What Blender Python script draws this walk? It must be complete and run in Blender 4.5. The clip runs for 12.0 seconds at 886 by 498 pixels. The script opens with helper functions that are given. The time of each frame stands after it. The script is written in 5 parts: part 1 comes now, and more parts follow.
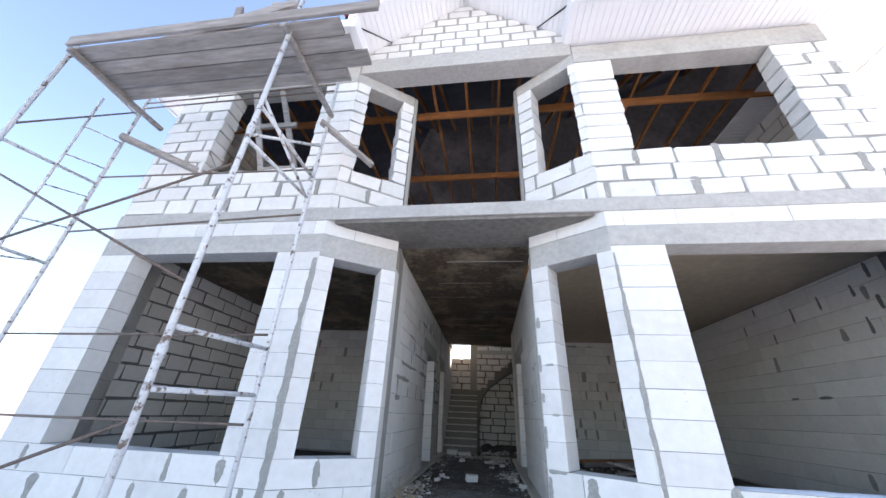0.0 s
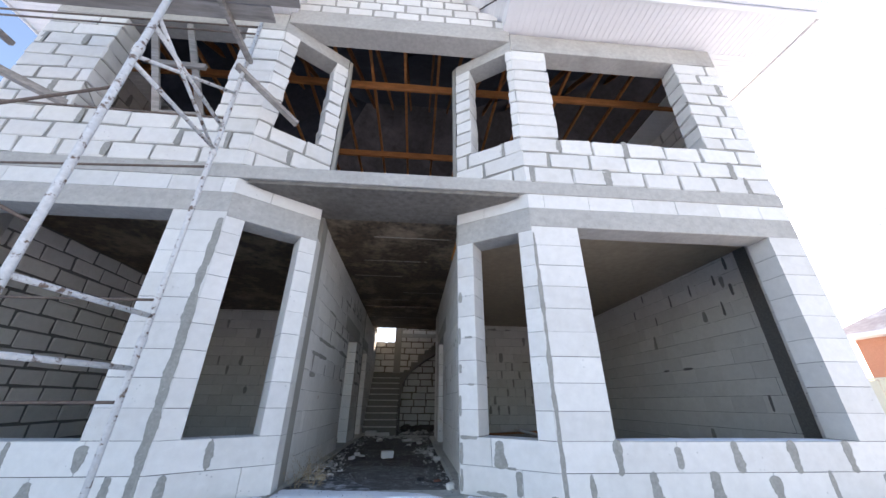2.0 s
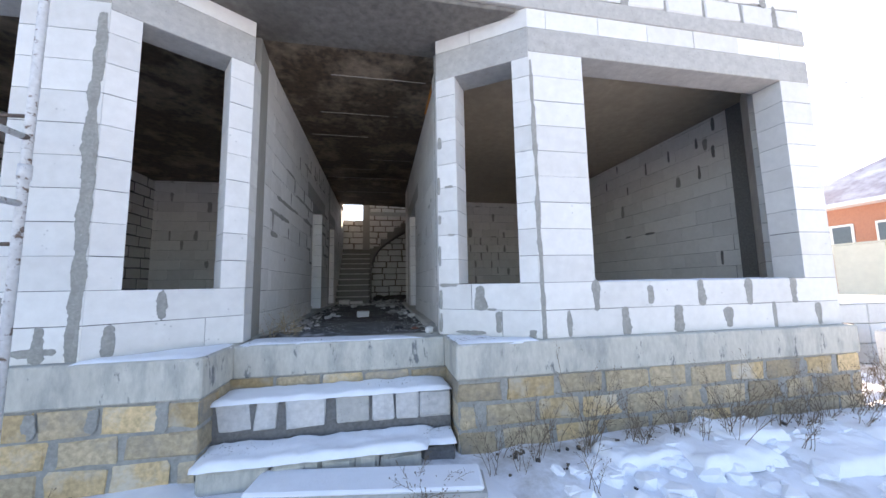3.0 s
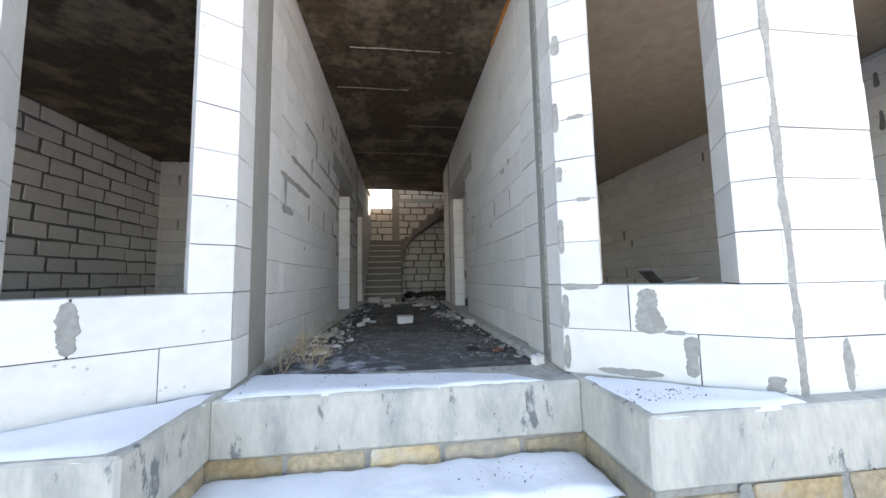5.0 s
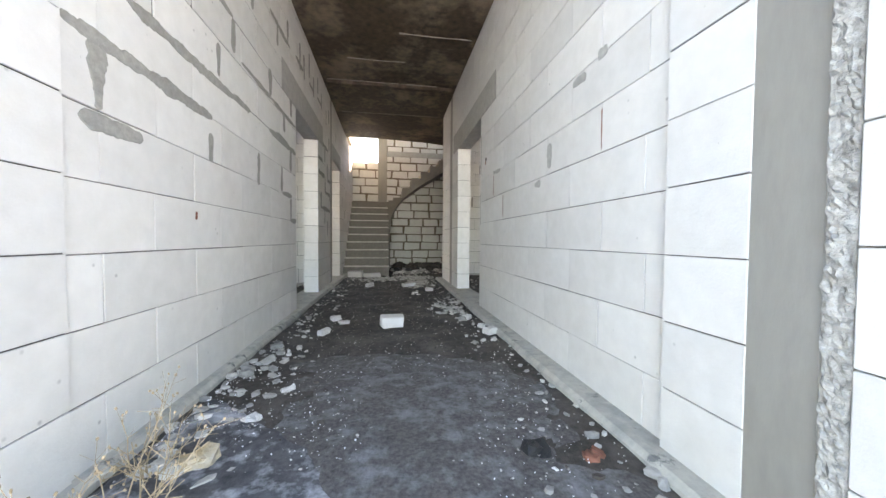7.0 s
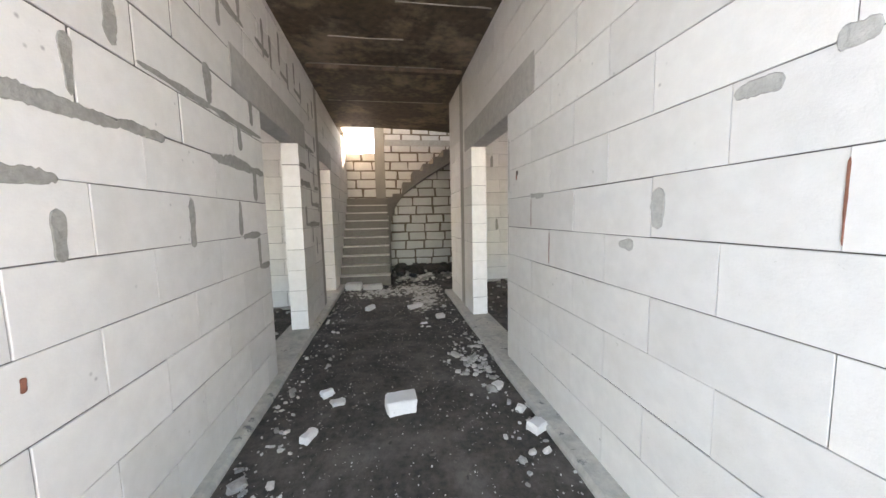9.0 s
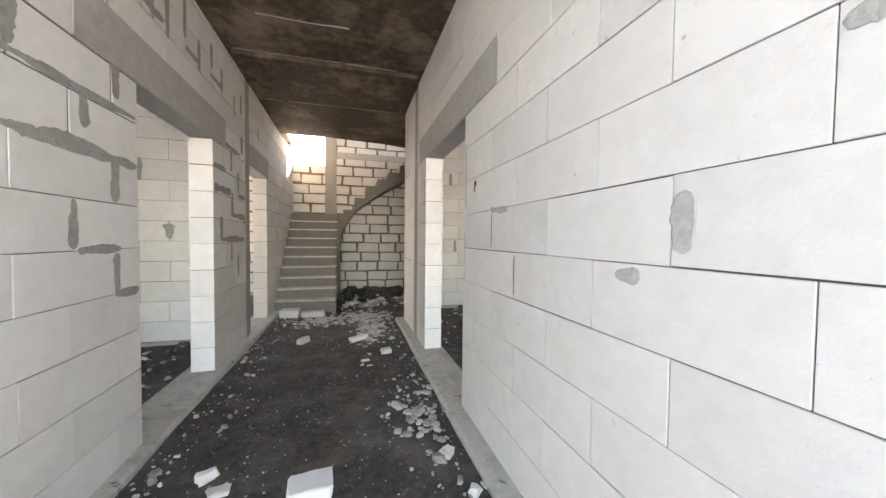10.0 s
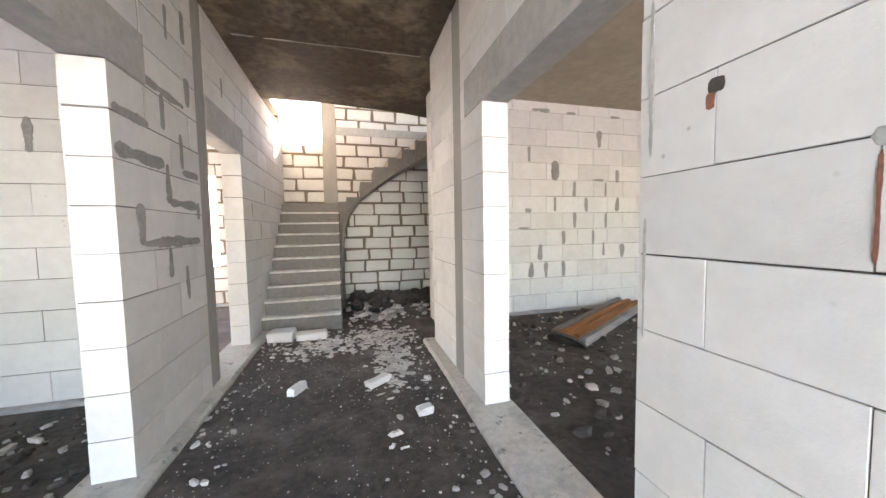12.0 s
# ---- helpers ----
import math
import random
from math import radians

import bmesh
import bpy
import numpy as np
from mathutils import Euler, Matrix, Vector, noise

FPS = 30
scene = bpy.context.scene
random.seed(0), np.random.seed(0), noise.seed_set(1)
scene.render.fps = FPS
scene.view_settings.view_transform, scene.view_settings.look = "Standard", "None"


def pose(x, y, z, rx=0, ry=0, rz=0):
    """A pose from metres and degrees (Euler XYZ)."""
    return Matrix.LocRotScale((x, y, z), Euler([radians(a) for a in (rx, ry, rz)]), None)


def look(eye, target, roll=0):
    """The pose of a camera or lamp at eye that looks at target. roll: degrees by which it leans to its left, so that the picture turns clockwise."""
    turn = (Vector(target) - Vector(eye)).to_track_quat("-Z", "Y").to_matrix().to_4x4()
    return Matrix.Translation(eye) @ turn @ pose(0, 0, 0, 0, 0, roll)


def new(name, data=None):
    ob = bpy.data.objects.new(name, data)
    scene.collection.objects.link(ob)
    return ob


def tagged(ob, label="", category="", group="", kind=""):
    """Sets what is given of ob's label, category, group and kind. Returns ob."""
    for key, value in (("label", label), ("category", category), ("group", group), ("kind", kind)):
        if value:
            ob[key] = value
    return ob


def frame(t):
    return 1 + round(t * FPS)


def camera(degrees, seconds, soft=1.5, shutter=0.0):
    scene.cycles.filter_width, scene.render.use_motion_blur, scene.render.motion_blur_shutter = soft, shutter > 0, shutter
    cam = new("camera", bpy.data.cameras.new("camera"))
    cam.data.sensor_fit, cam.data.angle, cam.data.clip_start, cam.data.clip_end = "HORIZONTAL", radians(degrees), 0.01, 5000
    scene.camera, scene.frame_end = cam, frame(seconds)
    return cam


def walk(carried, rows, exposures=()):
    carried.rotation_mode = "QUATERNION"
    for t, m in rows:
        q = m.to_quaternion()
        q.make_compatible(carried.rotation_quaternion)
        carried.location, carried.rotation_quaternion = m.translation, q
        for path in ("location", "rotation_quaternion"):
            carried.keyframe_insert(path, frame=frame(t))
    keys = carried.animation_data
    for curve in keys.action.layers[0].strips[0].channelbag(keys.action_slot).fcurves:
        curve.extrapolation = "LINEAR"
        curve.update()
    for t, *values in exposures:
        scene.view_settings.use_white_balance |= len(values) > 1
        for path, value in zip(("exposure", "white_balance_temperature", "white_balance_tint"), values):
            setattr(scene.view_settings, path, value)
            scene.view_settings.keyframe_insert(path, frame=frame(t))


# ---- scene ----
cam = camera(106.1, 12.0)
PATH = [
    (0, (0.363, 0.68, 1.035), (0.103, 2.452, 1.924), 2.6),
    (0.5, (0.43, 0.718, 1.018), (0.517, 2.456, 2.005), 1.3),
    (1, (0.471, 0.764, 0.998), (0.664, 2.52, 1.936), -0.4),
    (1.5, (0.436, 0.78, 1.022), (0.611, 2.449, 2.111), -2.2),
    (2, (0.43, 0.839, 0.889), (0.573, 2.65, 1.727), 0.5),
    (2.5, (0.378, 1.101, 0.693), (0.656, 3.044, 1.078), 1.2),
    (3, (0.357, 1.442, 0.573), (0.718, 3.398, 0.779), -1.0),
    (3.5, (0.245, 1.81, 0.604), (0.629, 3.76, 0.832), -0.8),
    (3.7, (0.158, 1.999, 0.608), (0.522, 3.951, 0.852), 1.1),
    (5.3, (-0.008, 3.181, 0.626), (0.221, 5.164, 0.737), -1.3),
    (5.5, (-0.005, 3.335, 0.602), (0.322, 5.308, 0.638), -2.1),
    (6, (0.059, 3.91, 0.556), (0.364, 5.883, 0.666), -1.6),
    (6.5, (0.092, 4.389, 0.598), (0.44, 6.357, 0.687), 5.5),
    (7, (0.007, 4.588, 0.832), (0.316, 6.563, 0.776), 0.4),
    (7.2, (-0.017, 4.657, 0.855), (0.171, 6.647, 0.8), -0.1),
    (8.8, (-0.066, 5.45, 1.298), (0.074, 7.443, 1.209), 0.7),
    (9, (-0.008, 5.506, 1.385), (0.296, 7.473, 1.191), -1.2),
    (9.5, (0.103, 5.666, 1.418), (0.472, 7.622, 1.23), -2.6),
    (10, (0.219, 6.036, 1.351), (0.754, 7.962, 1.287), 0.6),
    (10.5, (0.217, 6.321, 1.368), (0.671, 8.269, 1.347), -2.3),
    (11, (0.242, 6.749, 1.392), (0.398, 8.741, 1.322), -5.6),
    (11.5, (0.172, 7.137, 1.35), (0.392, 9.122, 1.235), 1.5),
    (12, (0.135, 7.567, 1.376), (0.66, 9.493, 1.254), -1.0),
]
EXPOSURES = [(0.0, 1.82, 7000, 18), (1.0, 1.4, 6900, 18), (2.0, 1.45, 6950, 18), (2.5, 1.5, 6800, 18), (3.0, 1.65, 6900, 19), (3.7, 2.0, 7600, 20), (5.3, 2.4, 7800, 17), (6.0, 2.7, 7900, 17), (7.2, 3.7, 8200, 18), (9.0, 3.85, 8500, 21), (10.5, 4.2, 8600, 22), (12.0, 4.62, 8100, 23)]
walk(cam, [(t, look(eye, target, roll)) for t, eye, target, roll in PATH], EXPOSURES)

# ---- world, sun ----
SUN_EL, SUN_AZ = radians(26), radians(38)      # azimuth from +y towards +x, behind the house
world = bpy.data.worlds.new("world")
scene.world = world
world.use_nodes = True
wn = world.node_tree
sky = wn.nodes.new("ShaderNodeTexSky")
sky.sky_type = "NISHITA"
sky.sun_disc = False
sky.sun_elevation, sky.sun_rotation = SUN_EL, SUN_AZ
sky.air_density, sky.dust_density, sky.ozone_density = 1.0, 0.7, 1.5
wn.nodes["Background"].inputs[1].default_value = 0.15
wn.links.new(sky.outputs[0], wn.nodes["Background"].inputs[0])
sun = new("sun", bpy.data.lights.new("sun", "SUN"))
sun.data.energy, sun.data.angle, sun.data.color = 5.0, radians(0.6), (1.0, 0.86, 0.68)
sun_to = Vector((math.sin(SUN_AZ) * math.cos(SUN_EL), math.cos(SUN_AZ) * math.cos(SUN_EL), math.sin(SUN_EL)))
sun.matrix_world = look(sun_to * 60, (0, 0, 0))

# ---- materials ----


def material(name, base, rough=0.85, metal=0.0, scale=6.0, vary=0.12, tint=None, tint_scale=1.2, tint_amount=0.3,
             bump=0.3, bump_scale=60.0, per_object=0.0, per_island=0.0, stretch=None, pores=0.0, rust=None, pit_gate=0.0):
    m = bpy.data.materials.new(name)
    m.use_nodes = True
    nt = m.node_tree
    n, l = nt.nodes, nt.links
    b = n["Principled BSDF"]
    b.inputs["Roughness"].default_value, b.inputs["Metallic"].default_value = rough, metal
    geo = n.new("ShaderNodeTexCoord")
    src = geo.outputs["Object"]
    info = n.new("ShaderNodeObjectInfo")
    add = n.new("ShaderNodeVectorMath")
    add.operation = "ADD"
    shift = n.new("ShaderNodeVectorMath")
    shift.operation = "SCALE"
    shift.inputs[0].default_value = (37.0, 19.0, 53.0)
    l.new(info.outputs["Random"], shift.inputs["Scale"])
    l.new(src, add.inputs[0])
    l.new(shift.outputs[0], add.inputs[1])
    src = add.outputs[0]
    if stretch:
        mp = n.new("ShaderNodeMapping")
        mp.inputs["Scale"].default_value = stretch
        l.new(src, mp.inputs[0])
        src = mp.outputs[0]

    def noise_tex(sc, detail=5.0, rough_=0.6):
        t = n.new("ShaderNodeTexNoise")
        t.inputs["Scale"].default_value, t.inputs["Detail"].default_value, t.inputs["Roughness"].default_value = sc, detail, rough_
        l.new(src, t.inputs["Vector"])
        return t.outputs["Fac"]

    def ramp(fac, lo, hi, c0, c1):
        r = n.new("ShaderNodeMapRange")
        r.inputs["From Min"].default_value, r.inputs["From Max"].default_value = lo, hi
        r.inputs["To Min"].default_value, r.inputs["To Max"].default_value = c0, c1
        l.new(fac, r.inputs["Value"])
        return r.outputs[0]

    def mix(fac, a, c, mode="MIX"):
        x = n.new("ShaderNodeMix")
        x.data_type, x.blend_type = "RGBA", mode
        for sock, val in ((x.inputs["Factor"], fac), (x.inputs["A"], a), (x.inputs["B"], c)):
            if isinstance(val, (int, float)):
                sock.default_value = val
            elif isinstance(val, tuple):
                sock.default_value = (*val, 1) if len(val) == 3 else val
            else:
                l.new(val, sock)
        return x.outputs["Result"]

    fine = noise_tex(scale * 4)
    coarse = noise_tex(scale * 0.5)
    dark = tuple(c * (1 - vary) for c in base)
    light = tuple(min(1.0, c * (1 + vary * 0.6)) for c in base)
    col = mix(ramp(fine, 0.3, 0.7, 0, 1), dark, light)
    if tint:
        col = mix(ramp(noise_tex(tint_scale, 6.0, 0.65), 0.48, 0.68, 0, tint_amount), col, tint)
    if rust:
        col = mix(ramp(noise_tex(rust[1], 6.0, 0.7), rust[2], rust[2] + 0.06, 0, 1), col, rust[0])
    if per_object or per_island:
        if per_island:
            g2 = n.new("ShaderNodeNewGeometry")
            rnd, amt = g2.outputs["Random Per Island"], per_island
        else:
            rnd, amt = info.outputs["Random"], per_object
        v = ramp(rnd, 0, 1, 1 - amt, 1 + amt * 0.4)
        comb = n.new("ShaderNodeCombineColor")
        for k in range(3):
            l.new(v, comb.inputs[k])
        col = mix(1.0, col, comb.outputs[0], "MULTIPLY")
    if pores:
        vo = n.new("ShaderNodeTexVoronoi")
        vo.inputs["Scale"].default_value = pores
        l.new(src, vo.inputs["Vector"])
        pit = ramp(vo.outputs["Distance"], 0.05, 0.16, 0.75 if pit_gate else 0.55, 0)
        if pit_gate:
            both = n.new("ShaderNodeMath")
            both.operation = "MULTIPLY"
            l.new(pit, both.inputs[0])
            l.new(ramp(noise_tex(3.1, 3.0), pit_gate, pit_gate + 0.05, 0, 1), both.inputs[1])
            pit = both.outputs[0]
        col = mix(pit, col, tuple(c * 0.45 for c in base))
    l.new(col, b.inputs["Base Color"])
    if bump:
        bp = n.new("ShaderNodeBump")
        bp.inputs["Strength"].default_value, bp.inputs["Distance"].default_value = bump, 0.01
        hsum = n.new("ShaderNodeMath")
        l.new(noise_tex(bump_scale, 4.0, 0.7), hsum.inputs[0])
        l.new(coarse, hsum.inputs[1])
        l.new(hsum.outputs[0], bp.inputs["Height"])
        l.new(bp.outputs[0], b.inputs["Normal"])
    return m


BLOCK = material("aerated_block", (0.70, 0.69, 0.665), 0.92, scale=3, vary=0.06, tint=(0.58, 0.56, 0.52), tint_scale=2.3, tint_amount=0.4, bump=0.16, bump_scale=90, per_object=0.10, rust=((0.44, 0.43, 0.40), 16.0, 0.70), pores=17.0, pit_gate=0.58)
MORTAR = material("grey_mortar", (0.32, 0.315, 0.29), 0.95, scale=9, vary=0.22, tint=(0.21, 0.205, 0.19), tint_scale=5, tint_amount=0.5, bump=0.5, bump_scale=70)
GLUE = material("dark_glue_joint", (0.075, 0.072, 0.068), 0.95, scale=9, vary=0.3, bump=0.4)
MORTAR_DARK = material("dark_mortar", (0.17, 0.165, 0.16), 0.95, scale=9, vary=0.25, bump=0.5)
CONCRETE = material("grey_concrete", (0.42, 0.41, 0.385), 0.9, scale=4, vary=0.14, tint=(0.28, 0.27, 0.25), tint_scale=1.6, tint_amount=0.55, bump=0.25, bump_scale=50, pores=22)
STRIP = material("smooth_mortar_render", (0.33, 0.32, 0.29), 0.85, scale=4, vary=0.1, tint=(0.24, 0.235, 0.215), tint_scale=2.0, tint_amount=0.6, bump=0.12, bump_scale=40, stretch=(1, 1, 0.35))
ROUGH = material("exposed_aggregate", (0.42, 0.41, 0.38), 0.95, scale=14, vary=0.35, tint=(0.2, 0.19, 0.17), tint_scale=22, tint_amount=0.8, bump=1.0, bump_scale=45)
# Hall stain colour; on the left room ceiling its darkness stands for shade.
SOFFIT = material("stained_shaded_soffit", (0.090, 0.060, 0.036), 0.62, scale=3.0, vary=0.6, tint=(0.40, 0.31, 0.22), tint_scale=1.5, tint_amount=0.62, bump=0.2, bump_scale=24, rust=((0.42, 0.36, 0.29), 4.0, 0.715))
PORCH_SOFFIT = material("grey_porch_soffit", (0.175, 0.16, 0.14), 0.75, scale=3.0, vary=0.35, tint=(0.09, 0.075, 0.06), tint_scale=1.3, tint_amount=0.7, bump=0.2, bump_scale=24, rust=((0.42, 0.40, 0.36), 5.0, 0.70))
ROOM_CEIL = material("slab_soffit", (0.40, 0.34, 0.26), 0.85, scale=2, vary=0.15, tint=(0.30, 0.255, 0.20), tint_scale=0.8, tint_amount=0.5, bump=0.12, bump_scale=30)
FOUND = material("drip_stained_concrete", (0.50, 0.485, 0.43), 0.9, scale=6, vary=0.14, tint=(0.27, 0.275, 0.26), tint_scale=5, tint_amount=0.75, bump=0.45, bump_scale=45, stretch=(1, 1, 0.4), rust=((0.17, 0.175, 0.175), 9.0, 0.595))
FLOOR_GREY = material("frosted_grey_floor", (0.115, 0.106, 0.10), 0.95, scale=14, vary=0.5, tint=(0.27, 0.275, 0.285), tint_scale=9.0, tint_amount=0.7, bump=0.8, bump_scale=35)
MORTAR_LIGHT = material("light_mortar", (0.43, 0.425, 0.40), 0.95, scale=9, vary=0.2, tint=(0.32, 0.31, 0.29), tint_scale=6, tint_amount=0.5, bump=0.4, bump_scale=70)
LAITANCE = material("pale_cement_streak", (0.36, 0.335, 0.30), 0.9, scale=8, vary=0.25, bump=0.4)
COQ_PALE = material("pale_shell_limestone", (0.52, 0.42, 0.28), 0.95, scale=7, vary=0.3, tint=(0.30, 0.275, 0.24), tint_scale=3.4, tint_amount=0.95, bump=0.9, bump_scale=38, per_object=0.35)
COQUINA = material("yellow_shell_limestone", (0.58, 0.43, 0.24), 0.95, scale=7, vary=0.3, tint=(0.58, 0.54, 0.46), tint_scale=3.2, tint_amount=0.95, bump=0.9, bump_scale=38, per_object=0.35)
SNOW = material("snow", (0.86, 0.88, 0.92), 0.6, scale=2, vary=0.03, bump=0.35, bump_scale=25)
SNOW_GROUND = material("snowy_ground", (0.84, 0.86, 0.90), 0.7, scale=2, vary=0.05, tint=(0.26, 0.22, 0.16), tint_scale=1.7, tint_amount=0.75, bump=0.5, bump_scale=18)
EARTH = material("dark_earth", (0.070, 0.060, 0.051), 0.95, scale=5, vary=0.5, tint=(0.18, 0.16, 0.14), tint_scale=2.6, tint_amount=0.6, bump=0.9, bump_scale=30, rust=((0.20, 0.19, 0.18), 30.0, 0.66))
FROSTED = material("frosted_earth", (0.10, 0.10, 0.105), 0.95, scale=5, vary=0.5, tint=(0.62, 0.64, 0.68), tint_scale=6.0, tint_amount=0.9, bump=0.8, bump_scale=30)
CHIP = material("block_chips", (0.56, 0.545, 0.51), 0.95, scale=9, vary=0.2, tint=(0.3, 0.28, 0.25), tint_scale=8, tint_amount=0.6, bump=0.6, per_island=0.5)
GREYWOOD = material("weathered_board", (0.31, 0.285, 0.265), 0.9, scale=5, vary=0.35, tint=(0.17, 0.14, 0.12), tint_scale=3, tint_amount=0.6, bump=0.5, bump_scale=30, stretch=(0.15, 1, 1), per_object=0.2)
ORANGEWOOD = material("new_pine_timber", (0.42, 0.17, 0.055), 0.75, scale=5, vary=0.3, tint=(0.25, 0.10, 0.035), tint_scale=3, tint_amount=0.6, bump=0.3, stretch=(0.2, 1, 1), per_object=0.25)
PIPE = material("painted_scaffold_pipe", (0.60, 0.60, 0.60), 0.55, 0.0, scale=8, vary=0.15, rust=((0.15, 0.10, 0.075), 13.0, 0.55), bump=0.3, bump_scale=40)
ROD = material("rusty_rod", (0.16, 0.12, 0.10), 0.7, 0.2, scale=8, vary=0.4, bump=0.3)
SIDING = material("white_vinyl_soffit", (0.80, 0.80, 0.81), 0.45, scale=2, vary=0.03, bump=0.05)
RED = material("red_metal_flashing", (0.34, 0.035, 0.03), 0.4, 0.0, scale=4, vary=0.15, bump=0.05)
ROOFDARK = material("dark_roof_membrane", (0.055, 0.055, 0.065), 0.7, scale=2, vary=0.3, tint=(0.14, 0.14, 0.16), tint_scale=0.7, tint_amount=0.6, bump=0.3, bump_scale=6)
# Dust tone brightened to stand for window light on the stair treads.
STEP_LIT_DUST = material("lit_step_dust", (0.70, 0.68, 0.63), 0.95, scale=8, vary=0.2, tint=(0.35, 0.33, 0.30), tint_scale=5, tint_amount=0.6, bump=0.3)
MORTAR_BROWN = material("brownish_mortar", (0.19, 0.155, 0.12), 0.95, scale=9, vary=0.25, bump=0.5)
WEED_DARK = material("dark_dry_weed", (0.17, 0.125, 0.085), 0.9, scale=9, vary=0.3, bump=0.0)
STAIR = material("cast_stair_concrete", (0.22, 0.205, 0.185), 0.9, scale=5, vary=0.18, tint=(0.22, 0.19, 0.16), tint_scale=2, tint_amount=0.5, bump=0.3, bump_scale=40)
STEPBLOCK = material("stained_step_block", (0.55, 0.54, 0.53), 0.92, scale=6, vary=0.15, tint=(0.34, 0.34, 0.35), tint_scale=5, tint_amount=0.7, bump=0.4, bump_scale=60, per_object=0.15, rust=((0.2, 0.2, 0.21), 12.0, 0.66))
DUST = material("pale_cement_dust", (0.52, 0.50, 0.46), 0.95, scale=8, vary=0.25, tint=(0.2, 0.19, 0.17), tint_scale=5, tint_amount=0.7, bump=0.5)
BRICKRED = material("red_house_brick", (0.46, 0.22, 0.15), 0.9, scale=6, vary=0.25, bump=0.3)
TILE = material("brown_roof_tile", (0.34, 0.30, 0.33), 0.7, scale=1, vary=0.2, tint=(0.8, 0.82, 0.86), tint_scale=0.35, tint_amount=0.9, bump=0.3)
CREAM = material("cream_fence_sheet", (0.62, 0.60, 0.48), 0.6, scale=1, vary=0.06, bump=0.1)
STRAW = material("dry_weed_stalk", (0.40, 0.31, 0.20), 0.9, scale=9, vary=0.3, bump=0.0)
RED_STAIN = material("red_brick_fragment", (0.25, 0.10, 0.065), 0.9, scale=9, vary=0.3, bump=0.5)
BLACK = material("black_plastic", (0.02, 0.02, 0.022), 0.5, scale=6, vary=0.3, bump=0.2)
FOAM = material("orange_mounting_foam", (0.62, 0.24, 0.05), 0.8, scale=12, vary=0.3, bump=0.5)
GLASS = material("window_glass_far", (0.10, 0.13, 0.16), 0.08, scale=2, vary=0.1, bump=0.0)
WHITEPVC = material("white_plastic_frame", (0.8, 0.8, 0.8), 0.4, scale=2, vary=0.03, bump=0.0)
CABLE = material("black_cable", (0.03, 0.03, 0.03), 0.6, scale=4, vary=0.1, bump=0.0)

# ---- builders ----
rng = random.Random(7)


def mesh_of(bm, mat, name="mesh", smooth=False):
    me = bpy.data.meshes.new(name)
    bm.to_mesh(me)
    bm.free()
    me.materials.append(mat)
    if smooth:
        for p in me.polygons:
            p.use_smooth = True
    return me


def part(name, bm, mat, parent, label="", smooth=False):
    ob = new(name, mesh_of(bm, mat, name, smooth))
    ob.parent = parent
    return tagged(ob, label)


def thing(name, bm, mat, label, category, kind="", group="", smooth=False):
    return tagged(new(name, mesh_of(bm, mat, name, smooth)), label, category, group, kind)


def base_empty(name, m, label, category, group="", kind=""):
    ob = new(name)
    ob.empty_display_size = 0.05
    ob.matrix_world = m
    return tagged(ob, label, category, group, kind)


def add_box(bm, x0, x1, y0, y1, z0, z1, bevel=0.0, jitter=0.0, m=None, flat=1.0):
    vs = bmesh.ops.create_cube(bm, size=1.0)["verts"]
    for v in vs:
        v.co = Vector(((x0 + x1) / 2 + v.co.x * (x1 - x0), (y0 + y1) / 2 + v.co.y * (y1 - y0), (z0 + z1) / 2 + v.co.z * (z1 - z0)))
    if bevel:
        es = list({e for v in vs for e in v.link_edges})
        out = bmesh.ops.bevel(bm, geom=es, offset=bevel, segments=1, affect="EDGES")
        vs = [v for v in out["verts"]]
    if jitter:
        for v in vs:
            v.co += Vector((rng.uniform(-jitter, jitter), rng.uniform(-jitter, jitter) * flat, rng.uniform(-jitter, jitter)))
    if m:
        for v in vs:
            v.co = m @ v.co
    return vs


def box(x0, x1, y0, y1, z0, z1, bevel=0.004, jitter=0.0, flat=1.0):
    bm = bmesh.new()
    add_box(bm, x0, x1, y0, y1, z0, z1, bevel, jitter, None, flat)
    return bm


def prism(poly, z0, z1, bevel=0.0):
    bm = bmesh.new()
    lo = [bm.verts.new((x, y, z0)) for x, y in poly]
    hi = [bm.verts.new((x, y, z1)) for x, y in poly]
    k = len(poly)
    bm.faces.new(lo[::-1]), bm.faces.new(hi)
    for i in range(k):
        bm.faces.new((lo[i], lo[(i + 1) % k], hi[(i + 1) % k], hi[i]))
    bmesh.ops.recalc_face_normals(bm, faces=bm.faces[:])
    if bevel:
        bmesh.ops.bevel(bm, geom=bm.edges[:], offset=bevel, segments=1, affect="EDGES")
    return bm


def rod(bm, a, b, r, sides=8):
    a, b = Vector(a), Vector(b)
    d = b - a
    q = d.to_track_quat("Z", "Y").to_matrix().to_4x4()
    out = bmesh.ops.create_cone(bm, cap_ends=True, segments=sides, radius1=r, radius2=r, depth=d.length)
    m = Matrix.Translation((a + b) / 2) @ q
    for v in out["verts"]:
        v.co = m @ v.co


def bar(bm, a, b, w, h):
    """A squared timber from a to b, w wide and h deep."""
    a, b = Vector(a), Vector(b)
    d = b - a
    q = d.to_track_quat("X", "Z").to_matrix().to_4x4()
    add_box(bm, -d.length / 2, d.length / 2, -w / 2, w / 2, -h / 2, h / 2, 0.004, 0, Matrix.Translation((a + b) / 2) @ q)


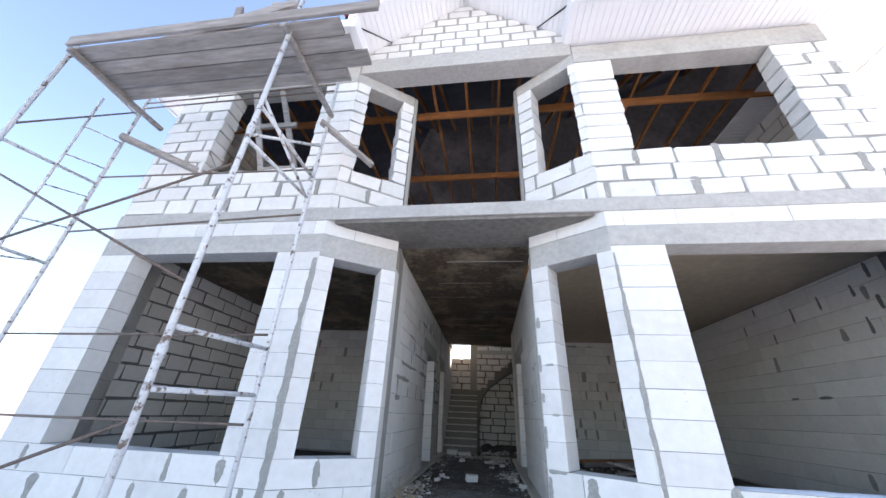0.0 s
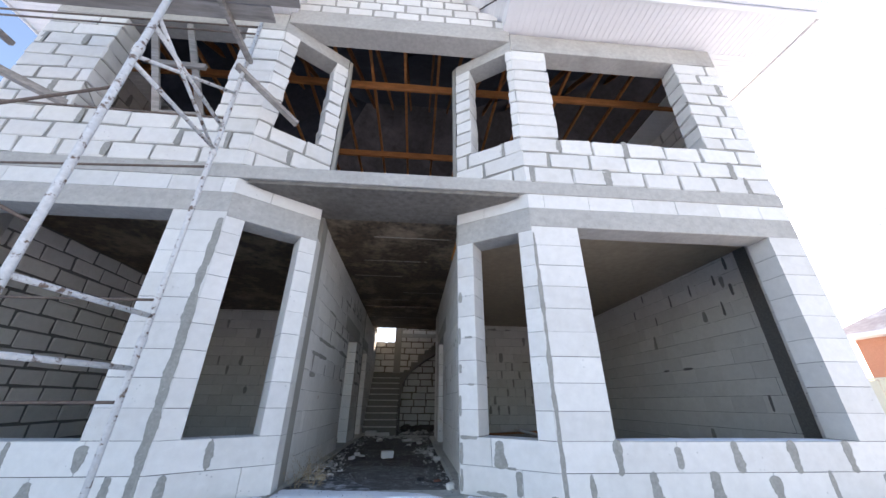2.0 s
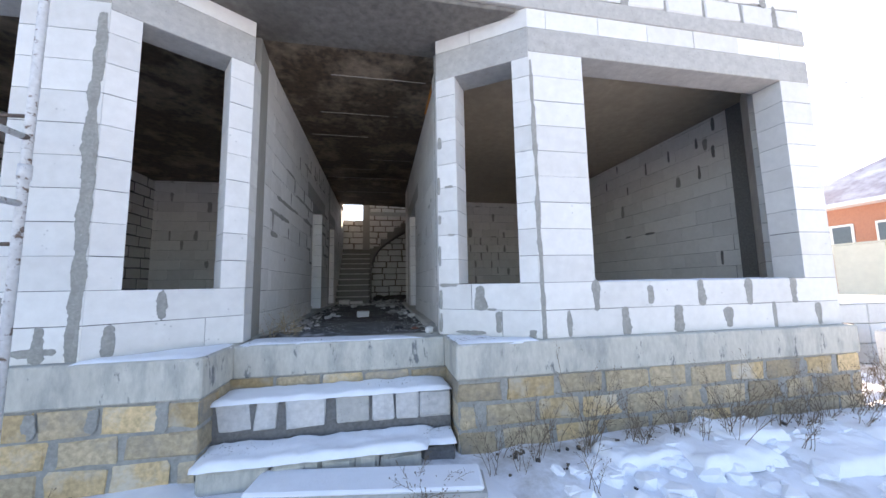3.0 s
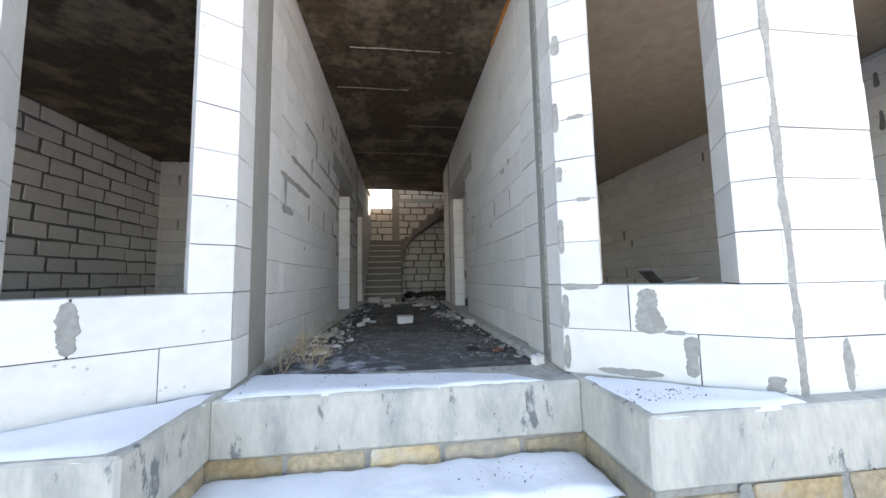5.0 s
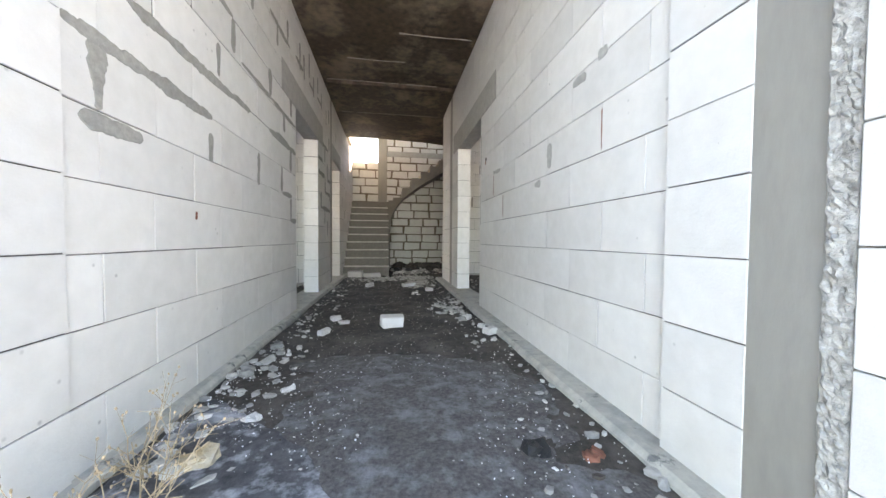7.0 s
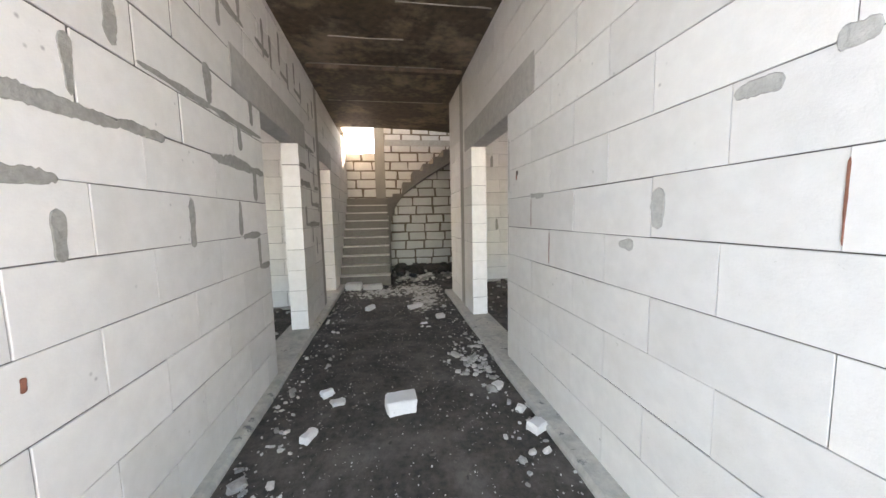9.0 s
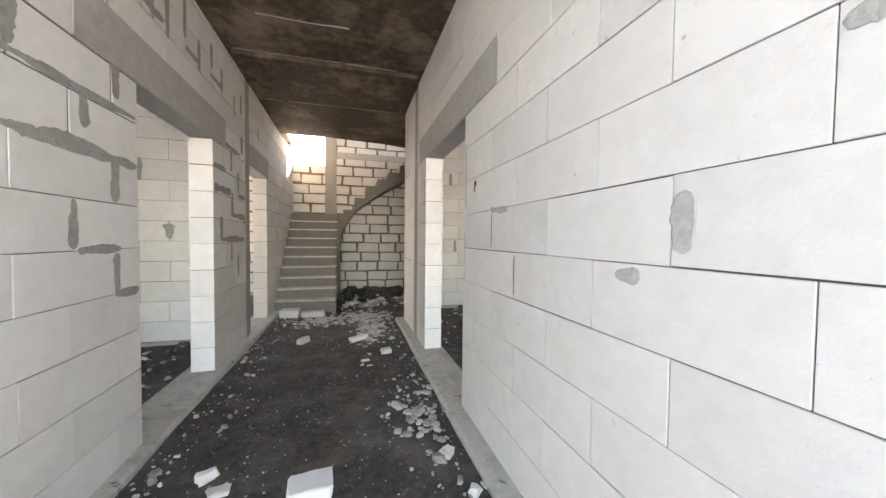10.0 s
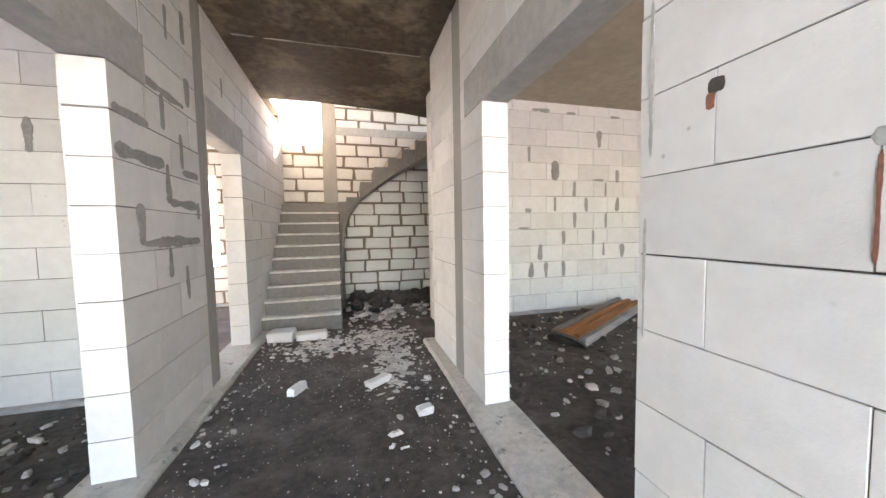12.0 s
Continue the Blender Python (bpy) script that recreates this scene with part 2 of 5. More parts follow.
def sheet(x0, x1, y0, y1, nx, ny, height, thick=0.0):
    """An uneven sheet, its height given by a function of x and y, with a skirt of that thickness."""
    bm = bmesh.new()
    grid = [[bm.verts.new((x0 + (x1 - x0) * i / nx, y0 + (y1 - y0) * j / ny, height(x0 + (x1 - x0) * i / nx, y0 + (y1 - y0) * j / ny))) for i in range(nx + 1)] for j in range(ny + 1)]
    for j in range(ny):
        for i in range(nx):
            bm.faces.new((grid[j][i], grid[j][i + 1], grid[j + 1][i + 1], grid[j + 1][i]))
    if thick:
        ring = grid[0][:] + [r[-1] for r in grid[1:]] + grid[-1][-2::-1] + [r[0] for r in grid[-2:0:-1]]
        low = [bm.verts.new((v.co.x, v.co.y, v.co.z - thick)) for v in ring]
        for i in range(len(ring)):
            k = (i + 1) % len(ring)
            bm.faces.new((ring[i], low[i], low[k], ring[k]))
    return bm


BLOCK_MESHES = {}


def block_mesh(length, thick, height, mat, rough=0.0):
    key = (round(length, 2), round(thick, 2), round(height, 3), mat.name, rough, rng.randrange(3) if rough else 0)
    if key not in BLOCK_MESHES:
        bm = box(-length / 2, length / 2, 0, thick, 0, height, 0.0016 if not rough else 0.010, rough, 0.2)
        BLOCK_MESHES[key] = mesh_of(bm, mat, "block")
    return BLOCK_MESHES[key]


def pieces_minus(lo, hi, cuts):
    spans = [(lo, hi)]
    for a, b in cuts:
        spans = [(s, e) for s0, e0 in spans for s, e in ((s0, min(e0, a)), (max(s0, b), e0)) if e - s > 0.02]
    return spans


def block_wall(name, label, p0, p1, thick, courses, openings=(), blen=0.60, joint=0.0046, vjoint=None, mat=BLOCK, core=GLUE,
               phase=0.0, rough=0.0, side=1, depth=0.006, piece="block", patches=0, patch_face=0, patch_rows=None, upper=None, clip=None, plumb=0.0012):
    """Blocks in running bond between two points of the plan. courses: heights of the bed joints. openings: (u0, u1, z0, z1).
    side 1: the thickness lies left of the way from p0 to p1."""
    p0, p1 = Vector((*p0, 0)), Vector((*p1, 0))
    d = p1 - p0
    span, m = d.length, Matrix.Translation(p0) @ Matrix.Rotation(math.atan2(d.y, d.x), 4, "Z")
    v0 = 0.0 if side > 0 else -thick
    vjoint = joint if vjoint is None else vjoint
    bm = bmesh.new()
    marks = sorted({0.006, span - 0.006, *[min(span - 0.006, max(0.006, u)) for o in openings for u in (o[0] - depth, o[1] + depth)]})
    for s, e in zip(marks, marks[1:]):
        if clip or e - s < 0.001:
            continue
        for za, zb in pieces_minus(courses[0], courses[-1], [(o[2] - depth, o[3] + depth) for o in openings if o[0] - depth - 0.001 < (s + e) / 2 < o[1] + depth + 0.001]):
            add_box(bm, s, e, v0 + depth, v0 + thick - depth, za, zb)
    if clip:
        for za, zb in zip(courses, courses[1:]):
            s, e = clip((za + zb) / 2)
            if e - s > 0.05:
                add_box(bm, s + depth, e - depth, v0 + depth, v0 + thick - depth, za, zb)
    wall = thing(name, bm, core, label, "wall", "structure")
    wall.matrix_world = m
    for i, (za, zb) in enumerate(zip(courses, courses[1:])):
        if upper and i >= upper[0]:
            joint, vjoint = upper[1:]
        lo, hi = clip((za + zb) / 2) if clip else (0, span)
        for s, e in pieces_minus(lo, hi, [(o[0], o[1]) for o in openings if o[2] < (za + zb) / 2 < o[3]]):
            at = (i % 2) * blen / 2 + phase + (rng.uniform(-0.05, 0.05) if rough else rng.uniform(-0.012, 0.012))
            cuts = [s]
            lay = e - s > 0.72
            u = math.floor((s - at) / blen) * blen + at
            while lay and u < e:
                if u > cuts[-1] + 0.09 and u < e - 0.09:
                    cuts.append(u)
                u += blen * (rng.uniform(0.86, 1.08) if rough else 1)
            cuts.append(e)
            for a, b in zip(cuts, cuts[1:]):
                a, b = (a + vjoint / 2 if a > s + 0.01 else a + 0.001), (b - vjoint / 2 if b < e - 0.01 else b - 0.001)
                length = b - a
                if length < 0.03:
                    continue
                ob = new(piece, block_mesh(length, thick, zb - za - joint, rng.choice(mat) if isinstance(mat, tuple) else mat, rough))
                ob.parent = wall
                off = rng.uniform(-plumb, plumb)
                ob.matrix_basis = pose((a + b) / 2 + rng.uniform(-0.001, 0.001), v0 + off, za + joint / 2 + rng.uniform(-0.0012, 0.0012), 0, rng.uniform(-0.12, 0.12) * (5 if rough else 1), 0)
                if rough:
                    ob.location.z += rng.uniform(-0.005, 0.005)
                    ob.location.x += rng.uniform(-0.010, 0.010)
                if patches and (patch_rows is None or i in patch_rows) and rng.random() < patches and b < e - 0.02:
                    smear(wall, b, (za + zb) / 2, zb - za, v0 if patch_face == 0 else v0 + thick, -1 if patch_face == 0 else 1)
    return wall


def smear(wall, u, z, h, v, out, wide=None, tall=None, name="mortar_smear", mat=None, label="grey mortar smear"):
    """An irregular flat daub of grey mortar on a joint of a wall's face."""
    wide = wide or rng.uniform(0.025, 0.055)
    tall = tall or h * rng.uniform(0.35, 0.62)
    z = z + rng.uniform(-0.3, 0.3) * max(0.0, h / 2 - tall)
    bm = bmesh.new()
    tall_way = tall >= wide
    long_, short = (tall, wide) if tall_way else (wide, tall)
    k, wave = max(16, int(long_ * 2 / 0.011)), rng.uniform(0, 50)
    lines = []
    for i in range(k + 1):
        t = -1 + 2 * i / k
        along_ = t * long_
        body = (1 - abs(t) ** 6) ** 0.5 * (0.98 + 0.62 * noise.noise(Vector((along_ * 7, wave, 0))))
        drift = 0.22 * short * noise.noise(Vector((along_ * 6, wave, 7)))
        rag = [0.26 * noise.noise(Vector((along_ * 26, wave, c))) + 0.24 * noise.noise(Vector((along_ * 95, wave, c + 20))) for c in (3, 5)]
        l_ = -max(0.002, short * (body + rag[0])) + drift
        r_ = max(0.002, short * (body + rag[1])) + drift
        row = []
        for a, o in ((l_, 0.0005), (l_ * 0.85, 0.0022), (r_ * 0.85, 0.0026), (r_, 0.0005)):
            if abs(t) > 0.985:
                a, o = a * 0.5, 0.0005
            pu, pz = (u + a, z + t * long_) if tall_way else (u + t * long_, z + a)
            row.append(bm.verts.new((pu, v + out * (o + (rng.uniform(0, 0.0008) if o > 0.001 else 0)), pz)))
        lines.append(row)
    for a, b in zip(lines, lines[1:]):
        for q in range(3):
            bm.faces.new((a[q], a[q + 1], b[q + 1], b[q]))
    bmesh.ops.recalc_face_normals(bm, faces=bm.faces[:])
    if sum(f.normal.y for f in bm.faces) * out < 0:
        bmesh.ops.reverse_faces(bm, faces=bm.faces[:])
    return part(name, bm, mat or MORTAR, wall, label)


def lump(bm, x, y, z, sx, sy, sz, turn=None):
    m = pose(x, y, z, rng.uniform(-20, 20), rng.uniform(-20, 20), rng.uniform(0, 360) if turn is None else turn)
    vs = bmesh.ops.create_icosphere(bm, subdivisions=1, radius=1.0)["verts"]
    for v in vs:
        c = v.co
        q = Vector([math.copysign(abs(k) ** 0.55, k) for k in c])
        q *= rng.uniform(0.72, 1.05)
        v.co = m @ Vector((q.x * sx, q.y * sy, q.z * sz))


def rows(z0, step, k):
    return [z0 + step * i for i in range(k + 1)]

# ---- structure: ground floor front ----
F, T, TOP = 4.36, 0.30, 3.33
GC = rows(0.05, 0.2577, 11)
CR, ER, CL, EL = (1.80, F), (0.95, 4.92), (-1.80, F), (-0.93, 4.945)
ZS, ZL = GC[2], GC[-1]

front_r = block_wall("wall_front_right", "white aerated block front wall with a wide window opening", CR, (5.40, F), T, GC, [(0.59, 3.16, ZS, ZL)], phase=0.3, patches=0.9, patch_rows=(0, 1))
front_l = block_wall("wall_front_left", "white aerated block front wall behind the scaffold", (-5.15, F), CL, T, GC, [(0.55, 2.75, ZS, ZL)], phase=0.1, patches=0.9, patch_rows=(0, 1))
cant_r = block_wall("wall_bay_right", "canted white block bay wall with a tall opening", ER, CR, T, GC, [(0.225, 0.845, ZS, ZL)], phase=0.05)
cant_l = block_wall("wall_bay_left", "canted white block bay wall with a tall opening", CL, EL, T, GC, [(0.195, 0.845, ZS, ZL)], phase=0.15, patches=0.9, patch_rows=(0, 1))

# wedge-shaped closers where the bay walls meet the entrance
for wall, poly in ((cant_r, [ER, (1.117, 5.168), (0.966, 5.14)]), (cant_l, [EL, (-0.945, 5.18), (-1.098, 5.195)])):
    inv = wall.matrix_world.inverted()
    for za, zb in zip(GC, GC[1:]):
        bm = prism(poly, za + 0.002, zb - 0.002, 0.003)
        bm.transform(inv)
        part("closer_block", bm, BLOCK, wall)


def concrete(name, poly, z0, z1, label, mat=CONCRETE, bevel=0.006, kind="structure", category="beam"):
    return thing(name, prism(poly, z0, z1, bevel), mat, label, category, kind)


def along(p0, p1, thick, side=1, proud=0.003, ext=0.0):
    """The plan of a beam over a wall between two points."""
    a, b = Vector(p0), Vector(p1)
    d = (b - a).normalized()
    nrm = Vector((-d.y, d.x)) * side
    a, b = a - d * ext, b + d * ext
    return [tuple(a - nrm * proud), tuple(b - nrm * proud), tuple(b + nrm * thick), tuple(a + nrm * thick)]


LT = 3.15
concrete("lintel_front_right", along((1.80, F), (5.40, F), T), ZL, LT, "grey cast concrete lintel band over the front window")
concrete("lintel_front_left", along((-5.15, F), (-1.80, F), T), ZL, LT, "grey cast concrete lintel band over the front window")
concrete("lintel_bay_right", along(ER, CR, T, 1, 0.005), ZL - 0.06, LT - 0.003, "grey concrete lintel over the canted bay opening")
concrete("lintel_bay_left", along(CL, EL, T, 1, 0.005), ZL - 0.06, LT - 0.003, "grey concrete lintel over the canted bay opening")
HEAD = [LT, 3.36]
block_wall("wall_head_right", "course of white blocks above the lintel band", CR, (5.40, F), T, HEAD, phase=0.2, core=MORTAR)
block_wall("wall_head_left", "course of white blocks above the lintel band", (-5.15, F), CL, T, HEAD, phase=0.2, core=MORTAR)
block_wall("wall_head_bay_right", "course of white blocks above the bay lintel", ER, CR, T, HEAD, phase=0.4, core=MORTAR)
block_wall("wall_head_bay_left", "course of white blocks above the bay lintel", CL, EL, T, HEAD, phase=0.4, core=MORTAR)

# the entrance's side columns: rough concrete edge and smooth mortar strip
bm = bmesh.new()
sides = [(0.97, 5.137), (0.978, 5.205)]
NZ, NS = 330, 8
grid = []
for j in range(NZ + 1):
    z = 0.03 + (TOP - 0.03) * j / NZ
    row = []
    for i in range(NS + 1):
        y = sides[0][1] + (sides[1][1] - sides[0][1]) * i / NS
        c = noise.voronoi(Vector((0, y * 55, z * 55)))[0]
        x = 0.974 - 0.012 * max(0.0, 1 - c[0] * 1.6) + 0.004 * noise.noise(Vector((y * 90, z * 90, 1)))
        row.append(bm.verts.new((x if 0 < i < NS else 1.0, y + (0.006 * noise.noise(Vector((z * 12, i * 3.0, 2)))), z)))
    grid.append(row)
for j in range(NZ):
    for i in range(NS):
        bm.faces.new((grid[j][i], grid[j + 1][i], grid[j + 1][i + 1], grid[j][i + 1]))
bmesh.ops.recalc_face_normals(bm, faces=bm.faces[:])
if sum(f.normal.x for f in bm.faces) > 0:
    bmesh.ops.reverse_faces(bm, faces=bm.faces[:])
thing("column_rough_right", bm, ROUGH, "rough concrete column edge with exposed aggregate", "column", "structure")
concrete("column_core_right", [(0.99, 5.142), (0.99, 5.20), (1.25, 5.20), (1.25, 5.142)], 0.03, TOP, "rough concrete column core", ROUGH, 0.004, category="column")
concrete("column_strip_right", [(0.985, 5.202), (1.030, 5.41), (1.26, 5.41), (1.26, 5.202)], 0.03, TOP, "grey mortar-rendered entrance column", STRIP, 0.006, category="column")
concrete("column_strip_left", [(-0.955, 5.185), (-0.995, 5.56), (-1.28, 5.56), (-1.28, 5.185)], 0.03, TOP, "grey mortar-rendered entrance column", STRIP, 0.006, category="column")

# ---- structure: hall ----
HC = rows(0.03, 0.25, 13) + [TOP]
DT = HC[9]
XR, XL, HW = 1.06, -1.08, 0.20
block_wall("wall_pier_right", "white block pier at the entrance", (1.025, 5.40), (1.025, 5.70), 0.235, HC, side=-1, blen=0.7)
block_wall("wall_pier_left", "white block pier at the entrance", (-0.992, 5.55), (-0.996, 5.80), 0.235, HC, side=1, blen=0.7)
hall_r = block_wall("wall_hall_right", "white aerated block hall wall with a wide doorway", (XR, 5.70), (XR, 11.40), HW, HC,
                    [(2.77, 4.13, 0.05, DT), (2.2, 4.52, DT, 2.58), (4.62, 4.86, 0, TOP)], blen=0.60, phase=0.145, side=-1, vjoint=0.003, joint=0.0038)
LH0, LH1 = Vector((-1.006, 5.80)), Vector((-1.095, 14.60))
HL = [z - 0.006 for z in HC[:-1]] + [TOP]
hall_l = block_wall("wall_hall_left", "white aerated block hall wall with two doorways", tuple(LH0), tuple(LH1), HW, HL,
                    [(2.71, 3.90, 0.05, DT), (2.22, 4.26, DT, 2.58), (4.97, 5.17, 0, TOP), (5.17, 6.12, 0.05, DT), (5.17, 6.24, DT, 2.58)], blen=0.585, phase=0.14, side=1, core=MORTAR_DARK, upper=(7, 0.010, 0.014))


def on_left(u0, u1, proud):
    """The plan of a piece let into the left hall wall between two distances along it."""
    d = (LH1 - LH0).normalized()
    return along(tuple(LH0 + d * u0), tuple(LH0 + d * u1), HW + proud, 1, proud)


concrete("lintel_door_right", [(XR - 0.004, 7.90), (XR - 0.004, 10.22), (XR + HW + 0.004, 10.22), (XR + HW + 0.004, 7.90)], DT, 2.578, "grey concrete lintel over a hall doorway")
concrete("lintel_door_left", on_left(2.22, 4.26, 0.004), DT, 2.578, "grey concrete lintel over a hall doorway")
concrete("lintel_door_back", on_left(5.17, 6.24, 0.004), DT, 2.578, "grey concrete lintel over the back doorway")
concrete("column_hall_right", [(XR + 0.004, 10.32), (XR + 0.004, 10.56), (XR + HW - 0.004, 10.56), (XR + HW - 0.004, 10.32)], 0.03, TOP, "concrete column between hall blocks", STRIP, category="column")
concrete("column_hall_left", on_left(4.97, 5.17, -0.004), 0.03, TOP, "concrete column between hall blocks", STRIP, category="column")

# ---- structure: side rooms ----
RX, LX, RB, LB, BACK = 5.90, -5.35, 12.30, 10.93, 14.60
room_r = block_wall("wall_room_right_side", "white block side wall of the front room", (RX, 5.62), (RX, RB), T, HC, side=-1, phase=0.2, blen=0.6, patches=0.05, patch_face=1)
block_wall("wall_room_right_corner", "white block canted corner wall of the front room", (5.40, 4.67), (6.20, 5.36), T, HC, side=1)
room_rb = block_wall("wall_room_right_back", "white block back wall with grey mortar dabs on its joints", (XR + HW, RB), (RX, RB), HW, rows(0.03, 0.2617, 12) + [TOP], phase=0.12, blen=0.59, patches=0.05)
concrete("column_room_right", [(RX - 0.02, 5.42), (RX - 0.02, 5.72), (RX + 0.1, 5.72), (RX + 0.1, 5.42)], 0.03, TOP, "dark concrete corner column in the front room", MORTAR_DARK, category="column")
room_l = block_wall("wall_room_left_side", "block side wall with thick dark mortar joints", (LX, 5.3), (LX, LB + 0.2), T, rows(0.05, 0.2523, 13), side=1, joint=0.034, vjoint=0.04, core=MORTAR_DARK, rough=0.012, blen=0.54, depth=0.014)
block_wall("wall_room_left_corner", "white block canted corner wall of the front room", (-5.65, 5.36), (-5.15, 4.67), T, HC, side=1)
block_wall("wall_room_left_back", "white block back wall of the front room", (LX, LB), (XL - HW, LB), HW, HC, phase=0.1, patches=0.15)
block_wall("wall_back_room_side", "block side wall of the back room with a wide window opening", (LX, LB + 0.2), (LX, BACK), T, HC, [(0.5, 3.0, 0.56, DT)], side=1)
SC = rows(0.05, 0.234, 28)
# Low opening and the stair window's unseen upper part are added to admit sun.
wall_back = block_wall("wall_stair_back", "stairwell wall of blocks with thick grey mortar joints", (LX - T, BACK), (RX + T, BACK), T, SC,
                       [(4.53, 5.37, 3.06, 5.45), (1.0, 3.4, 0.75, 2.4)], side=1, joint=0.036, vjoint=0.045, core=MORTAR_BROWN, rough=0.014, blen=0.5, depth=0.014)
block_wall("wall_back_side", "white block wall of the back passage", (RX, RB + 0.2), (RX, BACK), T, HC, side=-1)
# Guessed wall out of view, added so window sun bounces warm light off it.
block_wall("wall_stair_upper_left", "unseen upper stairwell wall of blocks, added to bounce warm sun", (-1.105, 10.9), (-1.105, BACK - 0.012), HW, rows(3.56, 0.25, 9), side=1, joint=0.02, vjoint=0.03, core=MORTAR, rough=0.008, blen=0.58)
concrete("column_stair", [(-0.37, BACK - 0.012), (-0.11, BACK - 0.012), (-0.11, BACK + 0.1), (-0.37, BACK + 0.1)], 1.6, 4.6, "concrete column cast into the stairwell wall", STRIP, category="column")
concrete("beam_stair", [(-0.108, BACK - 0.014), (RX, BACK - 0.014), (RX, BACK + 0.1), (-0.108, BACK + 0.1)], 3.26, 3.42, "concrete tie beam across the stairwell wall")

# ---- slab between the storeys: hall part dark and stained, right room paler ----
SL = 3.36
slab = concrete("slab_edge", [(-5.15, F - 0.012), (5.40, F - 0.012), (5.40, 5.1), (0.97, 5.1), (-0.95, 5.1), (-5.15, 5.1)], SL, 3.55, "grey cast floor slab edge and porch soffit", CONCRETE, category="slab")
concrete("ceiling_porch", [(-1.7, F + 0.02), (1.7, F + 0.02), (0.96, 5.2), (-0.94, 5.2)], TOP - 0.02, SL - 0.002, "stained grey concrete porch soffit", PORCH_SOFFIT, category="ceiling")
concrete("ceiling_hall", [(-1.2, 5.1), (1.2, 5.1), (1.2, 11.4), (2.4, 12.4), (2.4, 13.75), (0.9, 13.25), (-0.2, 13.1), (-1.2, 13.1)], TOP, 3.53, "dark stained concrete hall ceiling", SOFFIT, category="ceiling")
concrete("ceiling_room_right", [(1.1, 4.5), (5.3, 4.5), (6.15, 5.3), (6.15, 14.6), (2.4, 14.6), (2.4, 12.45), (1.2, 12.45)], TOP + 0.004, 3.54, "pale grey concrete room ceiling", ROOM_CEIL, category="ceiling")
# Dark soffit colour here puts the dim room's shade into the ceiling.
concrete("ceiling_room_left", [(-1.2, 4.5), (-1.2, 14.6), (-5.6, 14.6), (-5.6, 5.3), (-5.1, 4.6)], TOP + 0.004, 3.54, "concrete room ceiling with the room shade in its dark colour", SOFFIT, category="ceiling")

# ---- foundation, floor, steps ----
concrete("foundation_front_right", [(0.972, 4.256), (5.44, 4.256), (5.44, 5.15), (0.972, 5.15)], -0.24, 0.052, "grey cast foundation beam with drips", FOUND, 0.012, category="foundation")
concrete("foundation_front_left", [(-5.20, 4.256), (-0.945, 4.256), (-0.945, 5.15), (-5.20, 5.15)], -0.24, 0.052, "grey cast foundation beam with drips", FOUND, 0.012, category="foundation")
concrete("foundation_porch", [(-0.95, 4.785), (0.975, 4.785), (0.975, 5.16), (-0.95, 5.16)], -0.24, 0.042, "grey cast threshold beam of the porch", FOUND, 0.012, category="foundation")
concrete("foundation_strip_right", [(0.93, 5.1), (1.30, 5.1), (1.30, 11.5), (0.93, 11.5)], -0.1, 0.048, "concrete foundation strip along the hall wall", FOUND, 0.02, category="foundation")
concrete("foundation_strip_left", [(-0.95, 5.1), (-1.34, 5.1), (-1.34, 14.5), (-0.95, 14.5)], -0.1, 0.048, "concrete foundation strip along the hall wall", FOUND, 0.02, category="foundation")


def floor_h(x, y):
    n = noise.noise(Vector((x * 1.3, y * 1.3, 0))) * 0.02 + noise.noise(Vector((x * 6, y * 6, 3))) * 0.008
    return n + 0.004 - 0.02 * max(0, 1 - abs(x) / 0.9) if abs(x) < 1 else n


thing("floor_hall", sheet(-1.32, 1.3, 5.14, 14.6, 52, 150, floor_h, 0.2), EARTH, "dark packed earth floor with white chips", "floor", "structure")
thing("floor_room_right", sheet(1.25, 6.0, 4.6, 14.6, 40, 80, floor_h, 0.2), EARTH, "dark earth floor with rubble", "floor", "structure")
thing("floor_room_left", sheet(-5.5, -1.3, 4.6, 14.6, 40, 80, floor_h, 0.2), EARTH, "dark earth floor with rubble", "floor", "structure")

COQ = [-0.86, -0.65, -0.445, -0.244]
block_wall("plinth_front_right", "yellow shell limestone plinth under the foundation beam", (0.99, 4.275), (5.42, 4.275), 0.3, COQ, blen=0.46, joint=0.032, vjoint=0.045, mat=(COQ_PALE, COQ_PALE, COQ_PALE, COQ_PALE, COQUINA), core=MORTAR, rough=0.018, depth=0.010, patches=0.45, piece="stone")
block_wall("plinth_front_left", "yellow shell limestone plinth under the foundation beam", (-5.18, 4.275), (-0.96, 4.275), 0.3, COQ, blen=0.42, joint=0.032, vjoint=0.045, mat=(COQ_PALE, COQ_PALE, COQUINA), core=MORTAR, rough=0.018, depth=0.010, patches=0.45, piece="stone")
block_wall("plinth_porch", "yellow limestone course under the porch threshold", (-1.02, 4.80), (1.04, 4.80), 0.3, COQ, blen=0.42, joint=0.022, mat=(COQ_PALE, COQ_PALE, COQUINA), core=MORTAR, rough=0.009, depth=0.01, piece="stone")
block_wall("plinth_side_right", "limestone return beside the steps", (0.985, 4.79), (0.985, 4.29), 0.2, COQ, blen=0.42, joint=0.022, mat=(COQ_PALE, COQ_PALE, COQUINA), core=MORTAR, rough=0.009, piece="stone")


